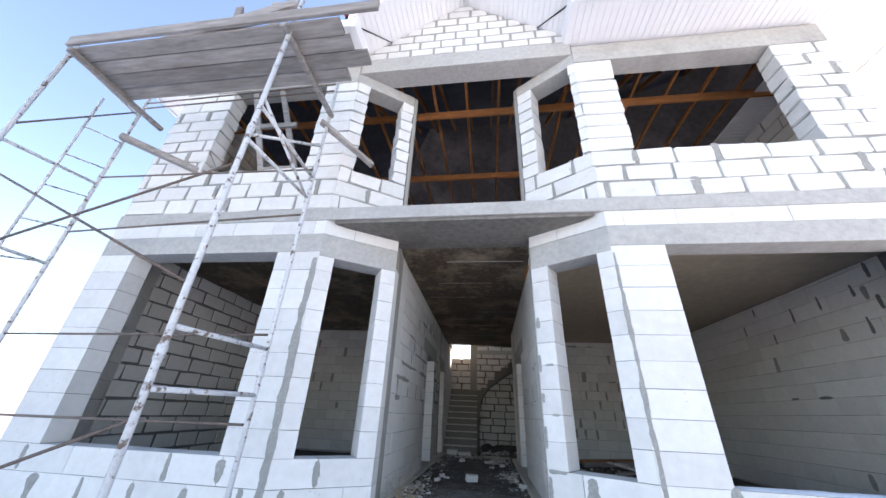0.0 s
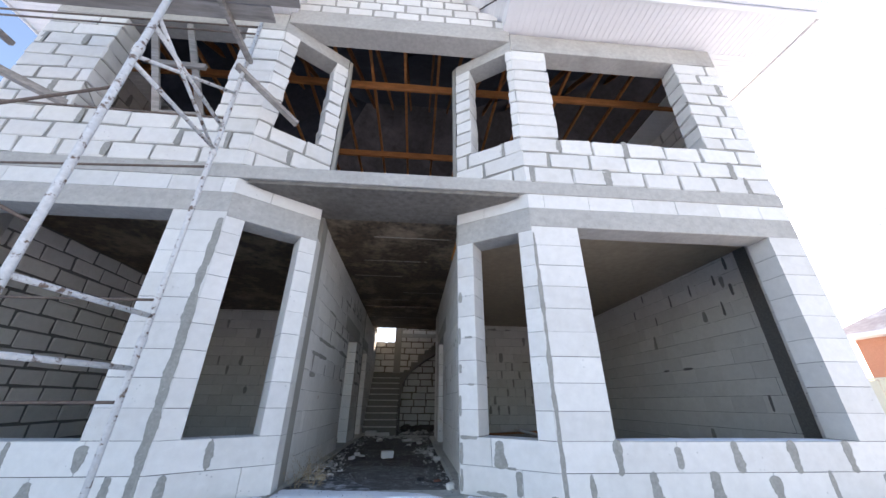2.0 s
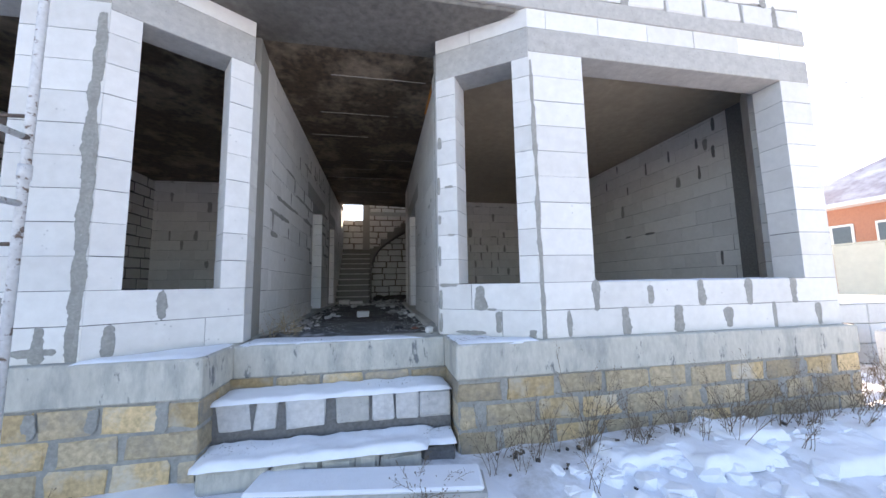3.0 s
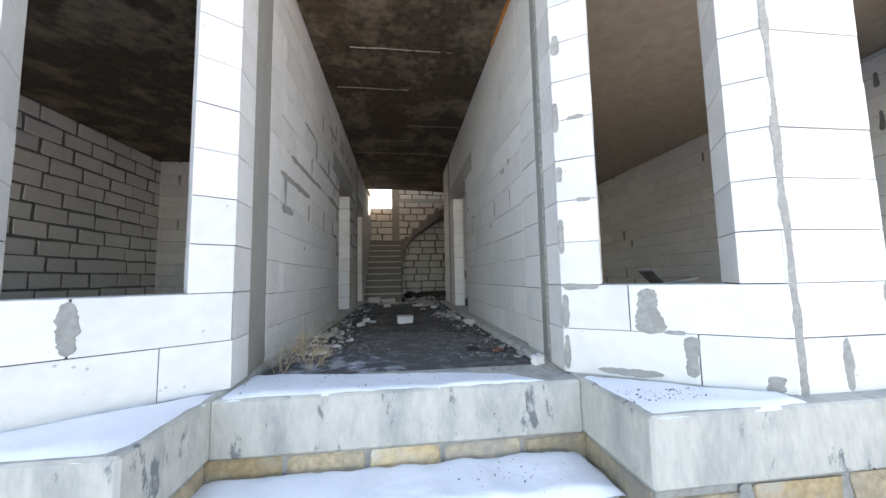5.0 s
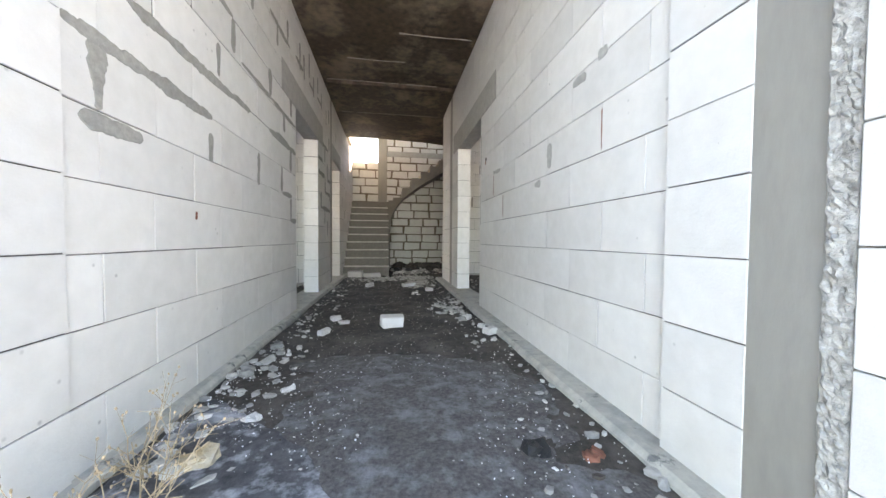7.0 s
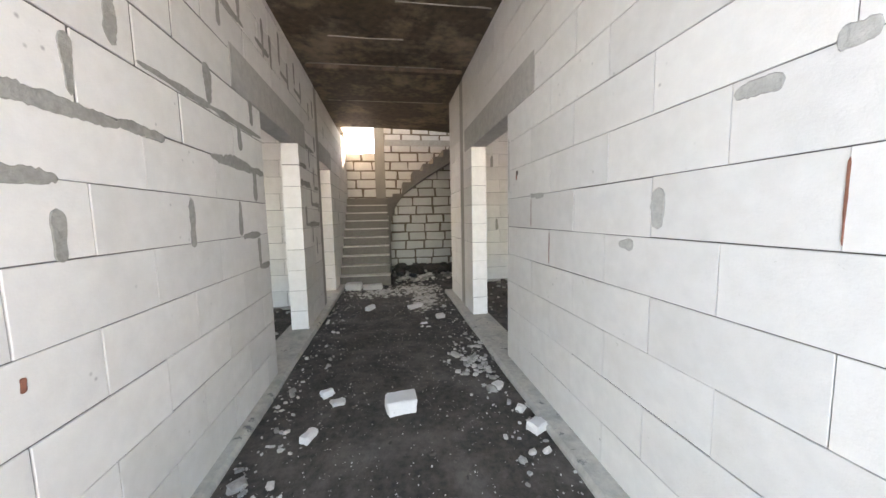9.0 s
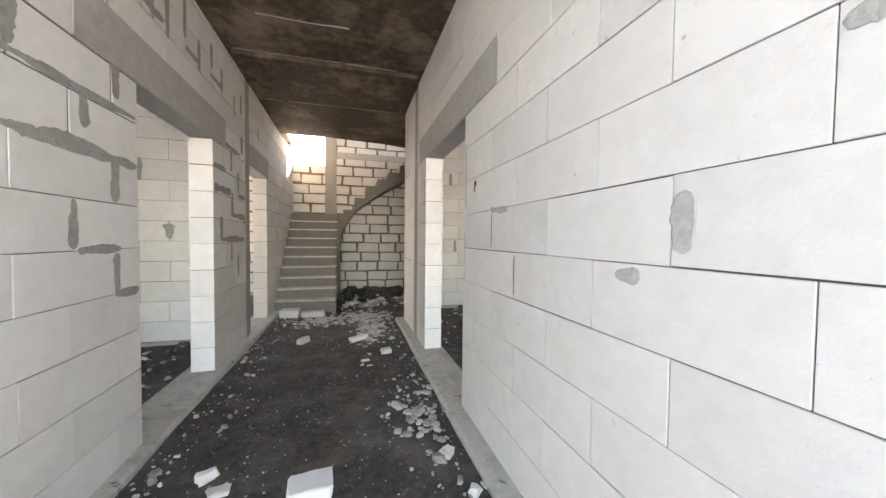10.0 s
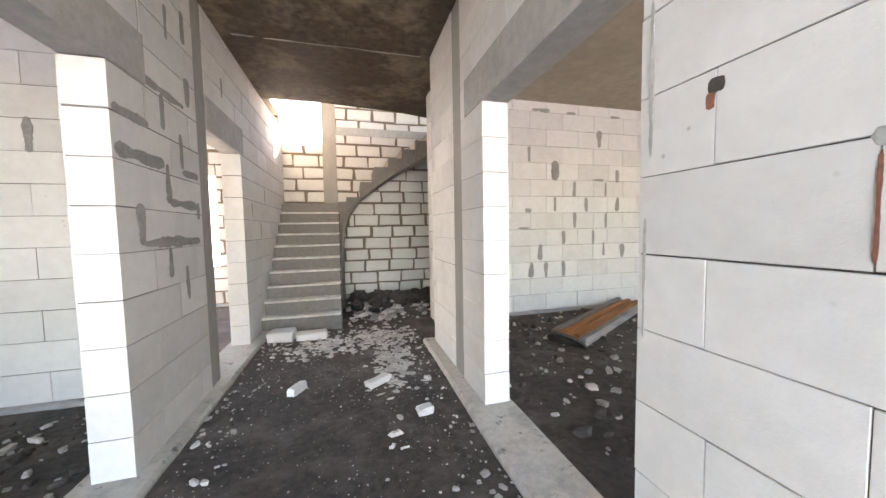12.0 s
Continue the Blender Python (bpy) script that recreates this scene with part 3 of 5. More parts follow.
for nm, poly in (("back", [(-5.7, 14.55), (6.25, 14.55), (6.25, 14.95), (-5.7, 14.95)]), ("side_right", [(5.86, 5.2), (6.25, 5.2), (6.25, 14.56), (5.86, 14.56)]),
                 ("side_left", [(-5.70, 5.2), (-5.30, 5.2), (-5.30, 14.56), (-5.70, 14.56)]), ("cross_right", [(1.28, 12.22), (5.88, 12.22), (5.88, 12.6), (1.28, 12.6)]),
                 ("cross_left", [(-5.32, 10.85), (-1.30, 10.85), (-1.30, 11.2), (-5.32, 11.2)])):
    concrete("foundation_" + nm, poly, -0.9, 0.035, "grey concrete foundation strip", CONCRETE, 0.01, category="foundation")
block_wall("plinth_side_left", "limestone return beside the steps", (-0.957, 4.29), (-0.957, 4.79), 0.2, COQ, blen=0.42, joint=0.022, mat=(COQ_PALE, COQ_PALE, COQUINA), core=MORTAR, rough=0.009, piece="stone")

# ---- ground ----
def ground_h(x, y):
    r = math.hypot(x, y - 4)
    n = noise.noise(Vector((x * 0.8, y * 0.8, 5))) * 0.05 + noise.noise(Vector((x * 3, y * 3, 9))) * 0.02
    return -0.84 + n * min(1, 40 / max(r, 1)) + (0.10 * max(0, 1 - abs(y - 3.9) / 0.7) if x > 1.2 else 0)


bm = bmesh.new()
axis = [-1500, -300, -80, -40, -25, -16] + [-12 + 0.3 * i for i in range(81)] + [14, 18, 25, 40, 80, 300, 1500]
grid = [[bm.verts.new((x, y, ground_h(x, y))) for x in axis] for y in axis]
for j in range(len(axis) - 1):
    for i in range(len(axis) - 1):
        bm.faces.new((grid[j][i], grid[j][i + 1], grid[j + 1][i + 1], grid[j + 1][i]))
thing("ground", bm, SNOW_GROUND, "snow-covered building plot with dry grass", "ground", "structure", smooth=True)

# ---- upper storey front ----
UC = [3.552, 3.81, 4.07, 4.33] + [4.33 + 0.234 * i for i in range(1, 9)]
UT = UC[-1]
up = dict(joint=0.027, vjoint=0.04, core=MORTAR, rough=0.015, blen=0.56, depth=0.016, patches=0.3)
UPR = block_wall("wall_upper_right", "upper wall of white blocks with thick grey mortar joints", CR, (5.40, F), T, UC, [(0.56, 2.82, 4.33, UT)], phase=0.1, **up)
UPL = block_wall("wall_upper_left", "upper wall of white blocks with thick grey mortar joints", (-5.15, F), CL, T, UC, [(1.0, 2.78, 4.33, UT)], phase=0.1, **up)
block_wall("wall_upper_bay_right", "canted upper bay wall of white blocks", ER, CR, T, UC, [(0.25, 0.91, 4.33, UT)], phase=0.2, **up)
block_wall("wall_upper_bay_left", "canted upper bay wall of white blocks", CL, EL, T, UC, [(0.22, 0.83, 4.33, UT)], phase=0.2, **up)
for nm, poly in (("right", [(0.945, 4.93), (1.10, 5.2), (0.95, 5.25), (0.90, 5.0)]), ("left", [(-0.925, 4.955), (-1.09, 5.2), (-0.94, 5.25), (-0.88, 5.0)])):
    concrete("column_upper_" + nm, poly, 3.552, UT + 0.2, "smooth grey concrete door column of the upper storey", STRIP, category="column")
concrete("lintel_upper_right", along((1.81, F), (5.40, F), T), UT, 6.60, "grey concrete ring beam of the upper storey")
concrete("lintel_upper_left", along((-5.15, F), (-1.81, F), T), UT, 6.60, "grey concrete ring beam of the upper storey")
concrete("lintel_upper_bay_right", along(ER, CR, T), UT - 0.04, 6.40, "grey concrete lintel over the upper bay")
concrete("lintel_upper_bay_left", along(CL, EL, T), UT - 0.04, 6.40, "grey concrete lintel over the upper bay")
concrete("beam_porch_upper", along((-1.80, F), (1.80, F), 0.35, 1, 0.004), 6.40, 6.74, "grey concrete beam bridging the upper bays")
GABLE_TOP, GABLE_Z = 8.20, 6.92
GH = 1.78
block_wall("wall_gable", "triangular gable of white blocks with grey mortar", (-GH, F), (GH, F), 0.25, [6.742, 6.93, 7.14, 7.35, 7.56, 7.77, 7.98, 8.14], joint=0.026, vjoint=0.035, core=MORTAR, rough=0.008, blen=0.42,
           clip=lambda z: (GH - GH * min(1, (GABLE_TOP - z) / (GABLE_TOP - GABLE_Z)), GH + GH * min(1, (GABLE_TOP - z) / (GABLE_TOP - GABLE_Z))))
US = rows(3.552, 0.254, 12)
block_wall("wall_upper_side_right", "upper side wall of white blocks", (RX, 5.0), (RX, BACK), T, US, side=-1, **up)
block_wall("wall_upper_side_left", "upper side wall of white blocks", (LX, 5.0), (LX, BACK), T, US, side=1, **up)
concrete("wall_upper_corner_right", [(5.40, 4.67), (6.20, 5.36), (5.9, 5.5), (5.2, 4.66)], 3.552, 6.6, "plain upper corner wall", BLOCK, category="wall")
concrete("wall_upper_corner_left", [(-5.15, 4.67), (-5.65, 5.36), (-5.35, 5.5), (-4.95, 4.66)], 3.552, 6.6, "plain upper corner wall", BLOCK, category="wall")

# ---- roof ----
EX0, EX1, EY0, EY1, EZ = -6.35, 6.82, 3.68, 15.3, 6.80
bm = bmesh.new()
ridge = [(-1.6, 9.5, 10.4), (1.9, 9.5, 10.4)]
lowv = [bm.verts.new((x, y, EZ)) for x, y in ((EX0, EY0), (EX1, EY0), (EX1, EY1), (EX0, EY1))]
ra, rb_ = (bm.verts.new(p) for p in ridge)
notch = [bm.verts.new(p) for p in ((-1.86, EY0, EZ), (0.02, EY0 + 1.42 / 3.6 * (9.5 - EY0), EZ + 1.42), (1.86, EY0, EZ))]
for f in ((lowv[0], *notch, lowv[1], rb_, ra), (lowv[1], lowv[2], rb_), (lowv[2], lowv[3], ra, rb_), (lowv[3], lowv[0], ra)):
    bm.faces.new(f)
bmesh.ops.solidify(bm, geom=bm.faces[:], thickness=0.1)
roof = thing("roof", bm, ROOFDARK, "dark hipped roof seen from below through the openings", "roof", "structure")
for sgn in (-1, 1):
    poly = [(0.02, 3.68, GABLE_TOP + 0.05), (0.02, 6.1, GABLE_TOP + 0.05), (sgn * 1.9, 4.5, 6.885), (sgn * 1.9, 3.68, 6.885)]
    bm = bmesh.new()
    bm.faces.new([bm.verts.new(p) for p in poly])
    bmesh.ops.solidify(bm, geom=bm.faces[:], thickness=0.05)
    part("gable_slope", bm, ROOFDARK, roof)


def strips(name, a, b, inward, width, label, parent=None):
    """Soffit strips side by side from a to b, each running the given way."""
    a, b, w = Vector(a), Vector(b), Vector(inward)
    k = int((b - a).length / width)
    step = (b - a) / k
    nrm = step.cross(w).normalized()
    if nrm.z < 0:
        nrm = -nrm
    bm = bmesh.new()
    bm.faces.new([bm.verts.new(c + nrm * 0.010) for c in (a, b, b + w, a + w)])
    back = thing(name, bm, SIDING, label, "soffit", "structure")
    bm = bmesh.new()
    p, q = step * 0.04, step * 0.96
    vs = [bm.verts.new(c) for c in (p, q, q + w, p + w)]
    us = [bm.verts.new(c.co + nrm * 0.012) for c in vs]
    bm.faces.new(vs)
    for c in range(4):
        bm.faces.new((vs[c], us[c], us[(c + 1) % 4], vs[(c + 1) % 4]))
    me = mesh_of(bm, SIDING, "soffit_strip")
    for i in range(k):
        ob = new("soffit_strip", me)
        ob.parent = back
        ob.location = a + step * i
    return back


strips("soffit_eave_right", (1.72, 3.70, 6.66), (6.78, 3.70, 6.66), (0, 0.72, 0), 0.10, "white vinyl eave soffit of narrow strips")
strips("soffit_eave_left", (-6.3, 3.70, 6.66), (-1.72, 3.70, 6.66), (0, 0.72, 0), 0.10, "white vinyl eave soffit of narrow strips")
strips("soffit_side_right", (6.78, 4.42, 6.66), (6.78, 15.2, 6.66), (-1.4, 0, 0), 0.10, "white vinyl side soffit of narrow strips")
strips("soffit_side_left", (-6.3, 4.42, 6.66), (-6.3, 15.2, 6.66), (1.2, 0, 0), 0.10, "white vinyl side soffit of narrow strips")
strips("soffit_gable_right", (0.02, 3.70, GABLE_TOP - 0.01), (1.80, 3.70, GABLE_Z - 0.03), (0, 0.72, 0), 0.10, "white vinyl soffit under the gable roof")
strips("soffit_gable_left", (0.02, 3.70, GABLE_TOP - 0.01), (-1.80, 3.70, GABLE_Z - 0.03), (0, 0.72, 0), 0.10, "white vinyl soffit under the gable roof")
for sgn, nm in ((1, "right"), (-1, "left")):
    concrete("soffit_return_" + nm, [(sgn * 1.70, 3.70), (sgn * 1.80, 3.70), (sgn * 1.80, 4.352), (sgn * 1.70, 4.352)], 6.665, 7.0, "white soffit return between the eave and the gable", SIDING, 0.003, category="trim")
concrete("fascia_eave_right", [(1.75, 3.67), (6.82, 3.67), (6.82, 3.70), (1.75, 3.70)], 6.63, 6.82, "white eave fascia board", SIDING, 0.004, category="trim")
concrete("fascia_eave_left", [(-6.34, 3.67), (-1.75, 3.67), (-1.75, 3.70), (-6.34, 3.70)], 6.63, 6.82, "white eave fascia board", SIDING, 0.004, category="trim")
concrete("fascia_side_right", [(6.79, 3.70), (6.82, 3.70), (6.82, 15.2), (6.79, 15.2)], 6.63, 6.82, "white side fascia board", SIDING, 0.004, category="trim")
concrete("fascia_side_left", [(-6.34, 3.70), (-6.31, 3.70), (-6.31, 15.2), (-6.34, 15.2)], 6.63, 6.82, "white side fascia board", SIDING, 0.004, category="trim")


def slanted(name, a, b, wy, hz, mat, label):
    """A board on the slope from a to b, wy deep along y and hz high."""
    a, b = Vector(a), Vector(b)
    bm = bmesh.new()
    lo = [bm.verts.new(c) for c in (a, b, b + Vector((0, wy, 0)), a + Vector((0, wy, 0)))]
    hi = [bm.verts.new(c.co + Vector((0, 0, hz))) for c in lo]
    bm.faces.new(lo), bm.faces.new(hi)
    for s in range(4):
        bm.faces.new((lo[s], lo[(s + 1) % 4], hi[(s + 1) % 4], hi[s]))
    bmesh.ops.recalc_face_normals(bm, faces=bm.faces[:])
    return thing(name, bm, mat, label, "trim", "structure")


for sgn, nm in ((1, "right"), (-1, "left")):
    slanted("verge_board_" + nm, (0.02, 3.67, GABLE_TOP - 0.04), (sgn * 1.84, 3.67, GABLE_Z - 0.08), 0.03, 0.14, SIDING, "white verge board of the gable")
    slanted("verge_flashing_" + nm, (0.02, 3.655, GABLE_TOP + 0.102), (sgn * 1.92, 3.655, GABLE_Z + 0.03), 0.10, 0.035, RED, "red metal verge flashing of the gable")
bm = bmesh.new()
for x0, x1 in ((1.85, 6.86),):
    k = 8
    prof = [(3.60 + 0.06 * math.cos(math.pi * i / k), 6.80 - 0.06 * math.sin(math.pi * i / k)) for i in range(k + 1)]
    for r_, flip in ((1.0, 1), (0.9, -1)):
        ring = [[bm.verts.new((x, 3.60 + (y - 3.60) * r_, 6.80 + (z - 6.80) * r_)) for y, z in prof] for x in (x0, x1)]
        for i in range(k):
            bm.faces.new((ring[0][i], ring[0][i + 1], ring[1][i + 1], ring[1][i])[::flip])
thing("gutter", bm, SIDING, "white half-round eave gutter", "gutter", smooth=True)

# attic timbers
for y in (5.65, 7.7, 9.8, 12.0):
    bm = bmesh.new()
    bar(bm, (-5.4, y, 6.67), (5.95, y, 6.67), 0.06, 0.16)
    thing("tie_beam", bm, ORANGEWOOD, "orange pine tie beam under the roof", "beam", group="attic tie beams")
for i in range(18):
    x = -5.1 + 0.64 * i
    bm = bmesh.new()
    bar(bm, (x, 4.72, 6.79), (x, 14.4, 6.79), 0.05, 0.07)
    thing("joist", bm, ORANGEWOOD, "pine ceiling joist in the open attic", "joist", group="attic joists")

for i in range(17):
    x = -5.0 + 0.62 * i
    bm = bmesh.new()
    bar(bm, (x, 4.75, EZ + 0.48), (x, 9.3, EZ + 3.25), 0.05, 0.13)
    thing("rafter", bm, ORANGEWOOD, "pine rafter under the dark roof membrane", "rafter", group="roof rafters")

# ---- mortar smears on the hall and front walls ----
# upright daubs on the left hall wall: place along it, height, half width, half height
for u, z, w, h in ((0.14, 1.40, 0.036, 0.125), (0.90, 1.35, 0.026, 0.085), (1.62, 1.38, 0.030, 0.13), (2.20, 1.40, 0.028, 0.12), (2.50, 1.65, 0.032, 0.12), (1.90, 2.18, 0.040, 0.115),
                   (2.52, 2.22, 0.036, 0.12), (2.28, 1.97, 0.032, 0.10), (2.50, 1.13, 0.026, 0.125), (1.20, 2.16, 0.03, 0.11), (1.00, 1.90, 0.02, 0.10), (2.90, 2.93, 0.026, 0.16), (3.09, 2.90, 0.028, 0.15),
                   (3.36, 3.06, 0.026, 0.16), (3.62, 2.90, 0.030, 0.14), (3.90, 3.04, 0.028, 0.12), (4.16, 2.92, 0.03, 0.13), (2.10, 2.72, 0.028, 0.12), (1.52, 2.66, 0.026, 0.12), (2.42, 2.92, 0.03, 0.12),
                   (4.43, 2.18, 0.030, 0.12), (4.67, 1.97, 0.030, 0.13), (4.82, 2.45, 0.040, 0.11), (4.455, 1.71, 0.036, 0.135), (4.12, 1.43, 0.038, 0.125), (4.42, 1.18, 0.030, 0.105),
                   (4.65, 1.01, 0.026, 0.13), (4.90, 1.55, 0.024, 0.07), (4.55, 2.82, 0.03, 0.12), (4.80, 2.92, 0.03, 0.12), (5.60, 2.80, 0.02, 0.1), (7.2, 1.9, 0.02, 0.1), (6.9, 1.4, 0.02, 0.1), (6.5, 1.65, 0.02, 0.1)):
    smear(hall_l, u, z, 0.0, 0.0, -1, w, h)
# daubs along the bed joints
for u0, u1, z, h in ((0.06, 0.36, 1.235, 0.030), (0.0, 0.92, 1.525, 0.030), (0.27, 1.20, 1.755, 0.028), (1.18, 1.46, 1.765, 0.022), (1.86, 2.70, 1.765, 0.030), (1.32, 2.70, 2.05, 0.020), (2.22, 2.54, 1.275, 0.022),
                     (2.50, 2.70, 1.02, 0.028), (2.72, 3.05, 2.84, 0.026), (3.36, 3.62, 2.84, 0.026), (3.86, 4.18, 2.86, 0.026), (1.9, 2.5, 2.80, 0.024), (3.92, 4.26, 2.045, 0.028), (4.66, 4.93, 1.82, 0.022),
                     (3.92, 4.42, 1.83, 0.040), (4.46, 4.90, 1.585, 0.030), (4.13, 4.90, 1.315, 0.030), (4.20, 4.75, 2.315, 0.026), (2.02, 2.40, 1.785, 0.034), (0.7, 1.2, 2.28, 0.02)):
    smear(hall_l, (u0 + u1) / 2, z, 0.0, 0.0, -1, (u1 - u0) / 2, h)
smear(hall_l, 0.74, 0.95, 0.0, 0.0, -1, 0.010, 0.022, "chipped_hole", RED_STAIN, "rust-brown chip in a block")
for u, z, w, h in ((1.83, 2.92, 0.022, 0.14), (1.25, 2.97, 0.022, 0.12), (0.66, 2.99, 0.026, 0.10), (0.33, 3.20, 0.026, 0.12), (0.37, 2.73, 0.030, 0.11), (0.65, 2.46, 0.026, 0.13), (0.40, 0.92, 0.024, 0.12), (2.69, 3.2, 0.02, 0.09),
                   (2.4, 2.6, 0.02, 0.1), (3.1, 2.9, 0.02, 0.1), (1.86, 1.54, 0.13, 0.018), (2.48, 1.55, 0.08, 0.016)):
    smear(room_r, u, z, 0.0, 0.0, 1, w, h, mat=MORTAR_DARK)
for x, z, w, h in ((2.88, 0.69, 0.06, 0.12), (3.04, 0.97, 0.05, 0.13), (3.47, 0.69, 0.05, 0.13), (3.47, 1.20, 0.05, 0.11), (3.31, 1.74, 0.035, 0.12), (3.67, 1.98, 0.04, 0.13), (3.68, 1.48, 0.045, 0.13), (3.90, 1.73, 0.045, 0.12),
                   (4.04, 1.19, 0.025, 0.13), (3.31, 2.27, 0.075, 0.16), (4.14, 2.81, 0.06, 0.14), (4.28, 1.99, 0.03, 0.12), (4.29, 1.47, 0.035, 0.13), (4.52, 1.74, 0.05, 0.12), (4.25, 0.99, 0.03, 0.12), (4.51, 2.21, 0.05, 0.11),
                   (3.05, 3.20, 0.22, 0.025), (3.60, 3.19, 0.12, 0.02), (2.83, 1.64, 0.08, 0.03), (4.12, 2.14, 0.16, 0.018), (2.75, 1.36, 0.14, 0.016), (4.45, 3.18, 0.14, 0.02), (2.2, 1.2, 0.04, 0.12), (1.9, 1.72, 0.04, 0.12), (2.1, 2.5, 0.04, 0.12), (1.75, 0.7, 0.04, 0.12)):
    smear(room_rb, x - (XR + HW), z, 0.0, 0.0, -1, w * 0.72, h)
for u, z, w, h in ((1.01, 1.40, 0.028, 0.085), (1.19, 1.24, 0.05, 0.025), (0.66, 1.74, 0.07, 0.025), (2.10, 1.52, 0.07, 0.02),
                   (0.45, 1.78, 0.04, 0.03), (2.2, 1.53, 0.06, 0.025), (2.73, 1.83, 0.008, 0.24), (2.745, 1.2, 0.006, 0.2)):
    smear(hall_r, u, z, 0.0, 0.0, 1, w, h, mat=MORTAR_LIGHT)
for u, z in ((0.445, 1.40), (2.245, 1.40), (1.945, 1.155)):
    smear(hall_r, u, z, 0.0, 0.0, 1, 0.0035, 0.105, "foam_joint", RED_STAIN, "rust-brown foam in an open joint")
smear(hall_r, 2.535, 1.735, 0.0, 0.0, 1, 0.022, 0.015, "chipped_hole", EARTH, "dark chipped hole in a block")
smear(hall_r, 2.55, 1.70, 0.0, 0.0, 1, 0.010, 0.022, "chipped_hole", RED_STAIN, "brown chipped edge of a hole")
for wall, u, w in ((front_r, 0.03, 0.022), (front_l, 3.29, 0.034), (front_l, 3.31, 0.028)):
    z = 0.2
    while z < ZL:
        smear(wall, u + rng.uniform(-0.012, 0.012), z, 0.0, 0.0, -1, w * rng.uniform(0.7, 1.2), 0.30)
        z += 0.46
for u, z, w, h in ((0.445, 0.42, 0.060, 0.125), (0.63, 0.19, 0.034, 0.105), (0.018, 0.41, 0.022, 0.10), (0.11, 0.555, 0.10, 0.016), (0.014, 0.86, 0.016, 0.11), (0.02, 1.25, 0.018, 0.05), (0.014, 1.62, 0.014, 0.10),
                   (0.13, 1.60, 0.05, 0.014), (0.03, 2.1, 0.024, 0.07), (0.34, 0.085, 0.16, 0.022), (0.56, 0.31, 0.05, 0.012), (0.15, 1.08, 0.04, 0.012), (0.95, 0.09, 0.04, 0.04), (0.02, 0.17, 0.02, 0.10)):
    smear(cant_r, u, z, 0.0, 0.0, -1, w, h, mat=MORTAR)
smear(front_l, 3.05, 0.13, 0.0, 0.0, -1, 0.16, 0.03)

# pale drips and streaks on the ceilings
for x0, x1, y, nm in ((-0.98, 0.75, 10.06, 0), (0.1, 1.0, 8.74, 1), (-0.6, 0.2, 9.40, 4), (-0.6, 0.6, 6.75, 2), (-0.3, 0.95, 5.75, 3), (-0.9, 0.1, 7.6, 5), (-0.95, 0.95, 11.4, 6)):
    bm = bmesh.new()
    last, k = None, int((x1 - x0) / 0.012)
    for i in range(k + 1):
        x = x0 + (x1 - x0) * i / k
        mid = y + 0.014 * noise.noise(Vector((x * 3, nm, 1)))
        half = 0.009 + 0.016 * noise.noise(Vector((x * 5, nm, 4))) + 0.006 * noise.noise(Vector((x * 24, nm, 6)))
        row = None
        if half > 0.002:
            row = [bm.verts.new((x, mid + o * half, TOP - h)) for o, h in ((-1, -0.001), (-0.3, 0.007), (0.4, 0.006), (1, -0.001))]
            if last:
                for q in range(3):
                    bm.faces.new((last[q], last[q + 1], row[q + 1], row[q]))
        last = row
    bmesh.ops.recalc_face_normals(bm, faces=bm.faces[:])
    thing("cement_ridge", bm, LAITANCE, "pale cement ridge along a ceiling formwork joint", "cement ridge", group="ceiling ridges")
bm = bmesh.new()
add_box(bm, -1.0, 1.0, 10.08, 10.18, TOP - 0.05, TOP, 0.006)
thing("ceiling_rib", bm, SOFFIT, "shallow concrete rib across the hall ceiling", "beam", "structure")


for x, y0, y1 in ((1.052, 5.75, 6.55),):
    bm = bmesh.new()
    for i in range(16):
        y = y0 + (y1 - y0) * i / 15
        lump(bm, x - 0.004, y, TOP - 0.012, 0.022, 0.035, 0.014, 0)
    thing("foam_strip", bm, FOAM, "orange mounting foam squeezed out under the ceiling", "foam")

# ---- stair ----
def curve_z(x):
    pts = ((-0.2, 1.2), (0.0, 1.42), (0.15, 1.70), (0.33, 1.95), (0.66, 2.20), (0.95, 2.40), (1.5, 2.72), (2.2, 3.1))
    for (xa, za), (xb, zb) in zip(pts, pts[1:]):
        if xa <= x <= xb:
            return za + (zb - za) * (x - xa) / (xb - xa)
    return pts[-1][1]


stair = base_empty("staircase", pose(0, 12.45, 0), "raw grey cast concrete stair turning against the back wall", "staircase")
for i in range(9):
    z, y = 0.20 + 0.187 * i, 12.45 + 0.19 * i
    bm = box(-1.07, -0.04 - 0.004 * i, y - 12.45, y + 0.22 - 12.45, max(-0.05, z - 0.5), z, 0.012, 0.002)
    step = part("step", bm, STAIR, stair)
    # Pale cover paints both the window light and the dust on each tread.
    part("tread_dust", box(-1.065, -0.045 - 0.004 * i, y - 0.016 - 12.45, y + 0.19 - 12.45, z - 0.012, z + 0.016, 0.006, 0.003), STEP_LIT_DUST, step, "pale tread cover with window light and cement dust in its colour")
bm = box(-1.07, 0.10, 13.98 + 0.19 - 12.45, BACK - 0.02 - 12.45, 1.45, 1.88, 0.012)
part("landing", bm, STAIR, stair)
